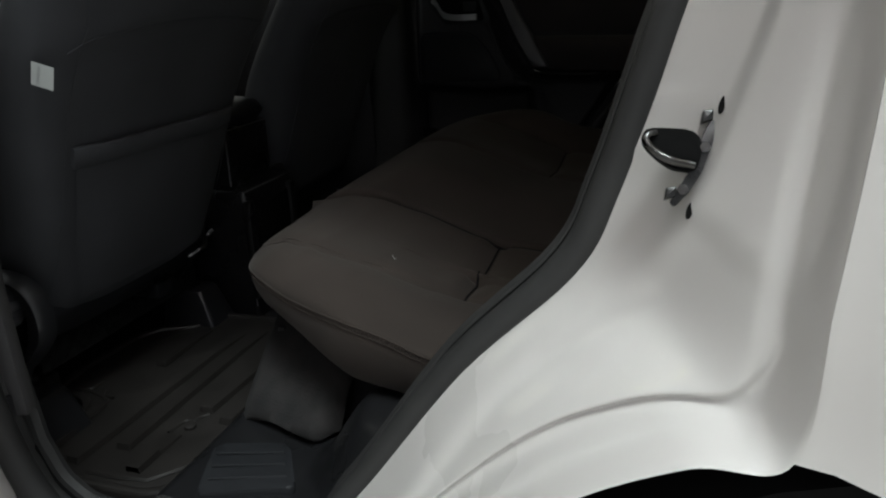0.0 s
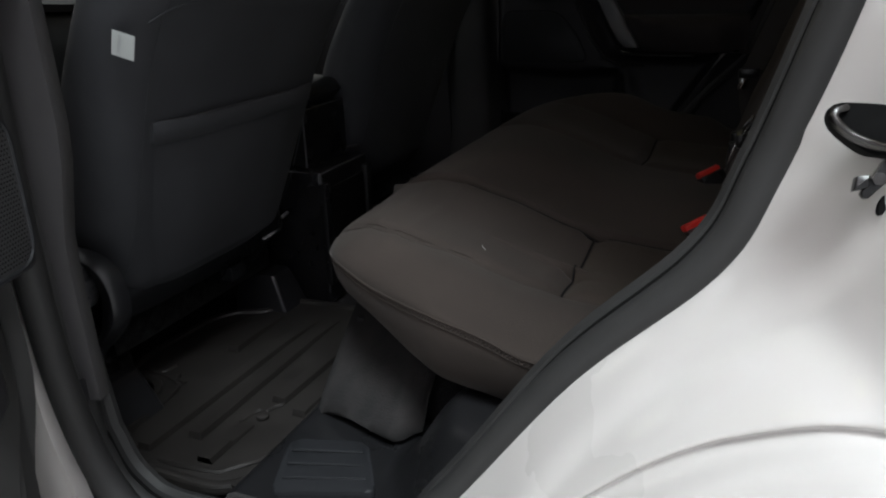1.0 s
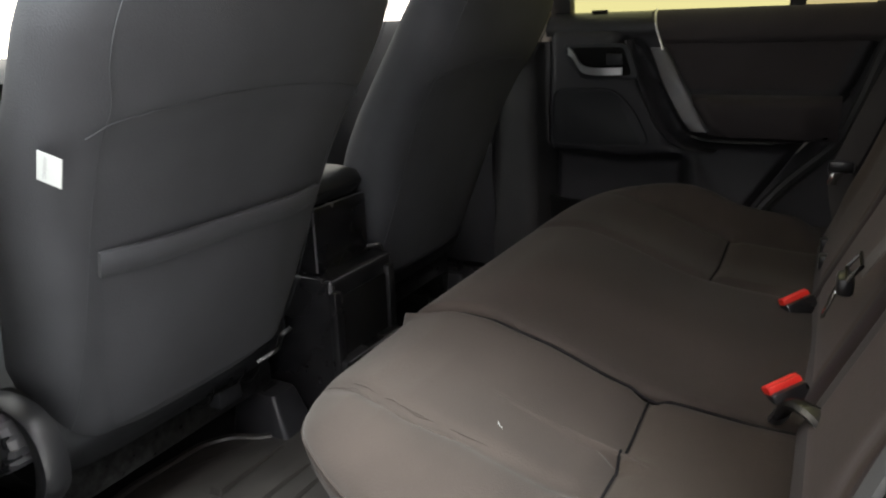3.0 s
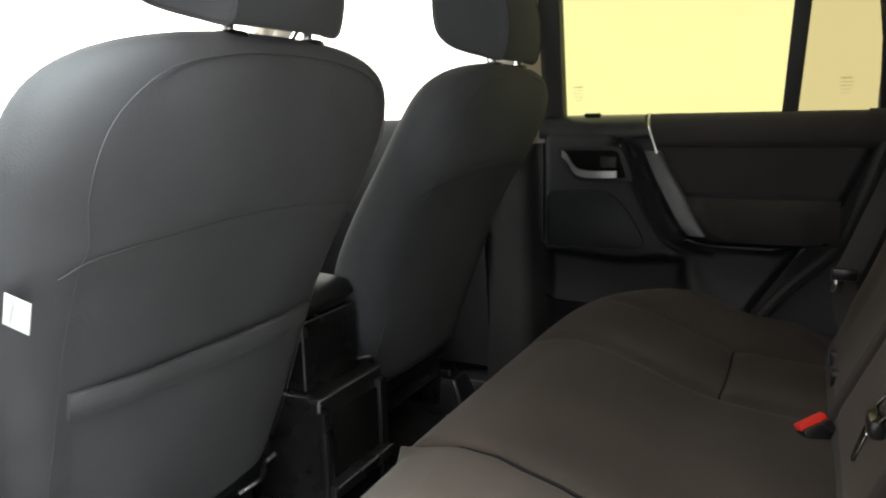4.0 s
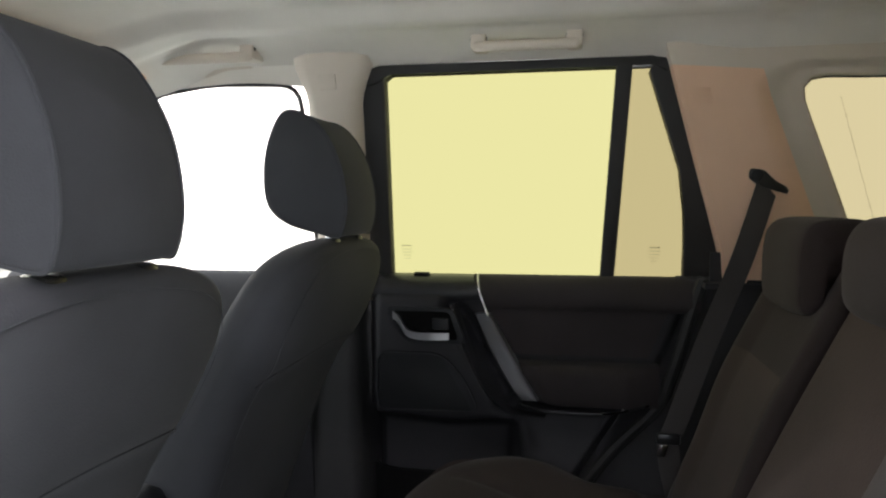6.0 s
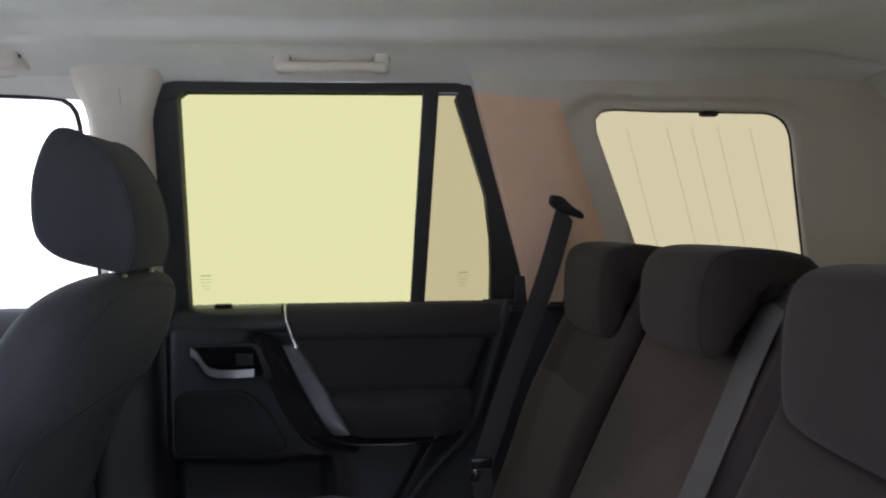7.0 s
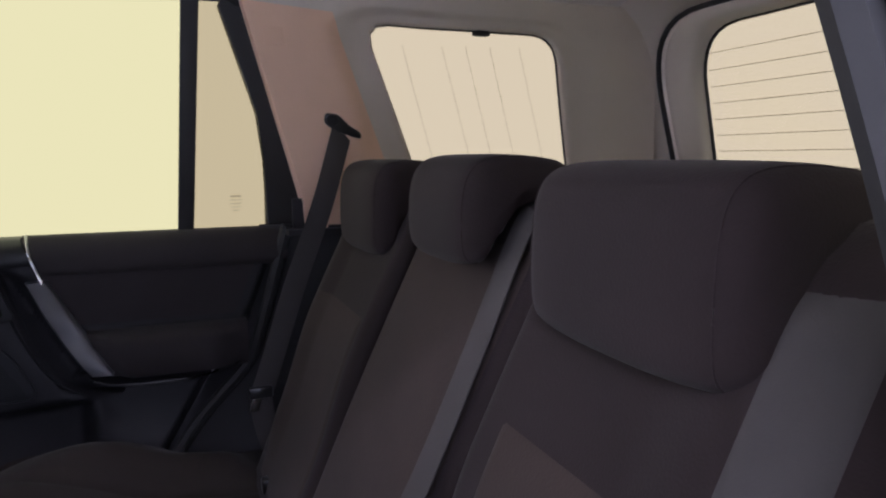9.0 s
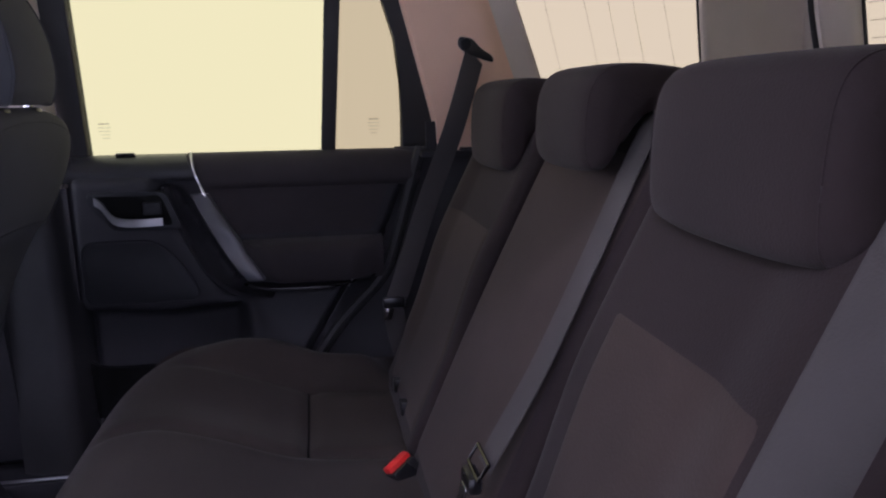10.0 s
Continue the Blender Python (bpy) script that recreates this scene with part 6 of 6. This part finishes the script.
# rear headrests that hook over the backrest
def rear_headrest(yc, hw, low, top):
    """An L in profile: a lobe hanging before the backrest and an arm that lies over its top."""
    h = thing("rear_headrest", "dark brown cloth headrest hooked over the rear backrest", "headrest", (0.2, yc, 1.2), "rear headrests")
    mid = low + 0.5 * (top - low)
    prof = [(0.138, low + 0.002), (0.124, low + 0.004), (0.116, low + 0.022), (0.115, mid), (0.120, top - 0.030), (0.134, top - 0.008), (0.16, top), (0.205, top - 0.001), (0.238, top - 0.008), (0.254, top - 0.026), (0.246, top - 0.045), (0.208, top - 0.051), (0.182, top - 0.060), (0.164, top - 0.085), (0.153, low + 0.035), (0.143, low + 0.012)]
    pts = spline([(x, z, 0) for x, z in prof + prof[:1]], 81)[:-1]
    bone = [Vector((0.136, low + 0.028)), Vector((0.142, top - 0.034)), Vector((0.228, top - 0.028))]

    def core(q):
        best = None
        for a, b in zip(bone, bone[1:]):
            u = min(max((q - a).dot(b - a) / (b - a).length_squared, 0), 1)
            c = a.lerp(b, u)
            best = c if best is None or (q - c).length < (q - best).length else best
        return best

    def ring(w, k, grow=0.0):
        out = []
        for q in pts:
            q = Vector((q.x, q.y))
            c = core(q)
            d = (q - c) * k
            p = c + d + (d.normalized() * grow if grow else Vector((0, 0)))
            sag = 0.012 * abs(w) ** 3 * smooth(mid, low, p.y)
            out.append((p.x + 0.010 * abs(w) ** 4, yc + hw * w, p.y + sag - 0.004 * abs(w) ** 4))
        return out
    ends = [0.0, 0.12, 0.25, 0.4, 0.55, 0.7, 0.82, 0.92, 0.98, 1.0]
    r = 0.034 / hw
    rings = [ring(-1 + r * e, max(math.sqrt(1 - (1 - e) ** 2.4), 0.12)) for e in ends]
    rings += [ring(-1 + r + (2 - 2 * r) * k / 24, 1.0) for k in range(1, 24)]
    rings += [ring(1 - r * e, max(math.sqrt(1 - (1 - e) ** 2.4), 0.12)) for e in reversed(ends)]
    bm = B()
    loft(bm, rings)
    pad = part("pad", bm, CLOTH, h, "", 75)
    for s in (-1, 1):
        bm = B()
        tube(bm, ring(s * (1 - 0.62 * r), math.sqrt(1 - 0.38 ** 2.4), 0.0)[1:44], 0.0008, 6)
        part("seam", bm, CLOTH, pad)
        bm = B()
        tube(bm, [(0.215, yc + s * 0.05, 1.20), (0.222, yc + s * 0.05, 1.27)], 0.006, 8)
        part("post", bm, CHROME, h)


rear_headrest(-0.394, 0.137, 1.160, 1.307)
rear_headrest(-0.020, 0.114, 1.187, 1.314)
rear_headrest(0.377, 0.140, 1.152, 1.308)

# ---- belts ----
def side_belt(side):
    b = thing("seat_belt", "grey seat belt hanging from its pillar guide", "seat belt", (0.1, side * 0.65, 1.0), "outer seat belts")
    top = Vector((0.168, side * 0.668, 1.372))
    bm = B()
    if side > 0:
        pts = spline([top, (0.118, 0.652, 1.218), (0.050, 0.632, 1.05), (-0.010, 0.612, 0.885), (-0.028, 0.606, 0.842)], 30)
    else:
        pts = spline([top, (0.172, -0.672, 1.20), (0.150, -0.672, 1.07), (0.110, -0.668, 0.90), (0.095, -0.666, 0.842)], 30)
    band(bm, pts, 0.047, 0.0016, (0.9, side * 0.22, -0.32) if side > 0 else (0.95, 0.10, -0.30))
    part("webbing", bm, WEB, b)
    bm = B()
    low = Vector((0.0, 0.0, 0.0)) if side > 0 else Vector((0.123, -0.060, 0.0))
    pts = spline([Vector(q) + low for q in ((-0.028, side * 0.612, 0.842), (-0.020, side * 0.626, 0.78), (0.0, side * 0.640, 0.70))], 12)
    band(bm, pts, 0.047, 0.0016, (0.9, side * 0.3, -0.2))
    part("lower_webbing", bm, WEB, b)
    bm = B()
    plate(bm, round_poly([(-0.038, 0.030), (-0.010, 0.026), (0.012, 0.004), (0.038, -0.010), (0.040, -0.024), (0.010, -0.016), (-0.022, -0.004), (-0.040, 0.010)], 0.008), lambda a, c: (top.x + a, top.y - side * 0.006 - side * 0.2 * c, top.z + c + 0.002), (0, side * 0.012, 0), 0.003)
    part("belt_guide", bm, GLOSSY, b, "black belt guide on the pillar")
    bm = B()
    disc(bm, (top.x - 0.024, top.y - side * 0.012, top.z + 0.016), 0.012, 0.01, "y", 16, 0.002)
    part("guide_bolt", bm, PLASTIC, b)
    bm = B()
    rbox(bm, Vector((-0.052, side * 0.600 - 0.006, 0.838)) + low, Vector((-0.004, side * 0.600 + 0.006, 0.862)) + low, 0.005)
    tg = part("tongue_grip", bm, GLOSSY, b)
    bm = B()
    plate(bm, round_poly([(-0.052, 0.812), (-0.034, 0.812), (-0.026, 0.842), (-0.044, 0.842)], 0.004), lambda x, z: Vector((x, side * 0.600, z)) + low, (0, side * 0.003, 0), 0.0008)
    part("tongue", bm, CHROME, tg, "chrome belt tongue")


side_belt(1)
side_belt(-1)
mb = thing("seat_belt", "grey middle seat belt lying down the rear backrest", "seat belt", (0.1, -0.15, 1.0))
bm = B()
pts = spline([(0.205, -0.135, 1.262), (0.178, -0.140, 1.228), (0.115, -0.152, 1.10), (0.055, -0.160, 0.98), (0.006, -0.163, 0.895), (-0.009, -0.164, 0.868)], 30)
band(bm, pts, 0.046, 0.0018, (0.05, 1, 0.15))
part("webbing", bm, WEB, mb)
bm = B()
rbox(bm, (-0.032, -0.180, 0.840), (-0.014, -0.138, 0.862), 0.006)
tg = part("tongue_grip", bm, GLOSSY, mb)
bm = B()
tube(bm, [(-0.010, -0.190, 0.882), (-0.022, -0.188, 0.864), (-0.022, -0.138, 0.864), (-0.010, -0.136, 0.882)], 0.0024, 6, closed=True, ref=(1, 0, 0.2))
part("tongue_frame", bm, WORN, tg, "worn chrome belt frame")
bm = B()
plate(bm, round_poly([(-0.164, 0.806), (-0.148, 0.806), (-0.144, 0.844), (-0.168, 0.844)], 0.004), lambda y, z: (-0.030 - 0.3 * (0.850 - z), y, z), (0.003, 0, 0), 0.0008)
part("tongue", bm, CHROME, tg, "chrome belt tongue")
bm = B()
plate(bm, round_poly([(-0.178, 1.244), (-0.095, 1.244), (-0.095, 1.276), (-0.178, 1.276)], 0.006), lambda y, z: (0.195 + 0.35 * (z - 1.25), y, z), (0.008, 0, 0), 0.002)
part("belt_slot", bm, PLASTIC, mb)


def buckle(x, y, z, turn):
    k = thing("belt_buckle", "belt buckle with a red release button on the bench", "belt buckle", (x, y, z), "belt buckles")
    m = pose(x, y, z, 22, -20, turn)
    bm = B()
    rbox(bm, (-0.024, -0.024, -0.055), (0.006, 0.024, -0.004), 0.005, 2, m)
    part("housing", bm, GLOSSY, k)
    bm = B()
    rbox(bm, (-0.023, -0.022, -0.010), (-0.002, 0.022, 0.004), 0.003, 2, m)
    bt = part("release_button", bm, RED, k, "red release button")
    bm = B()
    rbox(bm, (-0.014, -0.021, 0.0035), (-0.010, 0.021, 0.0052), 0.0005, 1, m)
    part("button_line", bm, RED, bt)


buckle(-0.073, 0.128, 0.728, -62)
buckle(-0.070, -0.176, 0.722, -62)
bm = B()
tube(bm, spline([(-0.075, -0.235, 0.705), (-0.06, -0.25, 0.735), (-0.035, -0.29, 0.745), (-0.01, -0.33, 0.735)], 14), 0.012, 8, flat=0.6)
solid("belt_stalk", bm, GLOSSY, "black belt stalk between cushion and backrest", "belt stalk")
for y in (0.44, 0.33):
    bm = B()
    rbox(bm, (-0.05, y - 0.012, 0.715), (-0.02, y + 0.012, 0.742), 0.004)
    solid("child_seat_anchor", bm, GLOSSY, "small black child-seat anchor cover in the bench gap", "anchor cover", group="anchor covers")


# ---- another car in the hall, seen through the windscreen ----
pc = thing("parked_car", "beige estate car parked further off in the hall", "car", (-5.2, 3.9, 0))
PC = Matrix.Translation((-5.25, 4.23, 0)) @ Matrix.Rotation(radians(135), 4, "Z")
BEIGEPAINT = surface("beige_metal_paint", (0.065, 0.062, 0.050), 0.5, metal=0.0, bump=0.0, vary=0.04, coat=0.2)
# opaque and pale: the bright reflection in the glass is in its colour
SCREEN = surface("pale_screen_plate", (0.30, 0.31, 0.30), 0.08, bump=0.0, vary=0.03, coat=1.0)


def car_section(x, pts):
    return [PC @ Vector((x, y, z)) for y, z in pts]


bm = B()
rings = []
for x, top in ((-2.1, 0.70), (-1.9, 0.85), (-1.0, 0.98), (0.0, 1.0), (1.2, 1.02), (1.9, 1.0), (2.05, 0.75)):
    rings.append(car_section(x, [(-0.80, 0.30), (-0.86, 0.55), (-0.84, top - 0.05), (-0.76, top), (0.76, top), (0.84, top - 0.05), (0.86, 0.55), (0.80, 0.30)]))
loft(bm, rings)
part("body", bm, BEIGEPAINT, pc)
ROOF = [(-1.15, 1.08), (-0.75, 1.44), (-0.4, 1.62), (0.2, 1.69), (1.1, 1.67), (1.6, 1.50), (1.9, 1.10)]
bm = B()
rings = []
for x, z in ROOF:
    half = [(0.72, 1.0), (0.69, z - 0.22), (0.64, z - 0.13), (0.54, z - 0.06), (0.38, z - 0.018), (0.15, z)]
    rings.append(car_section(x, half + [(-y, q) for y, q in reversed(half)]))
loft(bm, rings)
part("roof", bm, BEIGEPAINT, pc, angle=70)
# windscreens at both ends, in their dark rubber
for (xa, za), (xb, zb) in ((ROOF[0], ROOF[2]), (ROOF[6], ROOF[4])):
    out = 1 if xb < xa else -1
    for name, grow, off, mat in (("screen_rubber", 0.03, 0.012, RUBBER), ("windscreen", 0.0, 0.020, SCREEN)):
        bm = B()
        poly = round_poly([(-0.60 - grow, 0.06 - grow), (0.60 + grow, 0.06 - grow), (0.50 + grow, 0.80 + grow), (-0.50 - grow, 0.80 + grow)], 0.14, 6)
        plate(bm, poly, lambda y, u: PC @ Vector((xa + (xb - xa) * u + out * (0.05 + off), y, za + (zb - za) * u + 0.02 + off)), PC.to_3x3() @ Vector((-0.06 * out, 0, -0.05)))
        part(name, bm, mat, pc)
for x0, x1 in ((-0.62, 0.05), (0.15, 0.85), (0.95, 1.5)):
    for sgn in (-1, 1):
        bm = B()
        plate(bm, [(x0 - 0.1, 1.06), (x1, 1.06), (x1 - 0.05, 1.44), (x0 + 0.10, 1.44)], lambda x, z: PC @ Vector((x, sgn * (0.725 - 0.10 * (z - 1.0)), z)), PC.to_3x3() @ Vector((0, 0.01 * sgn, 0)))
        part("side_window", bm, GLOSSY, pc)
for x in (-1.3, 1.35):
    for sgn in (-1, 1):
        bm = B()
        bmesh.ops.create_cone(bm, cap_ends=True, segments=28, radius1=0.32, radius2=0.32, depth=0.2, matrix=PC @ pose(x, sgn * 0.76, 0.32, 90, 0, 0))
        w = part("wheel", bm, RUBBER, pc)
        bm = B()
        bmesh.ops.create_cone(bm, cap_ends=True, segments=20, radius1=0.2, radius2=0.19, depth=0.22, matrix=PC @ pose(x, sgn * 0.76, 0.32, 90, 0, 0))
        part("rim", bm, SILVER, w)
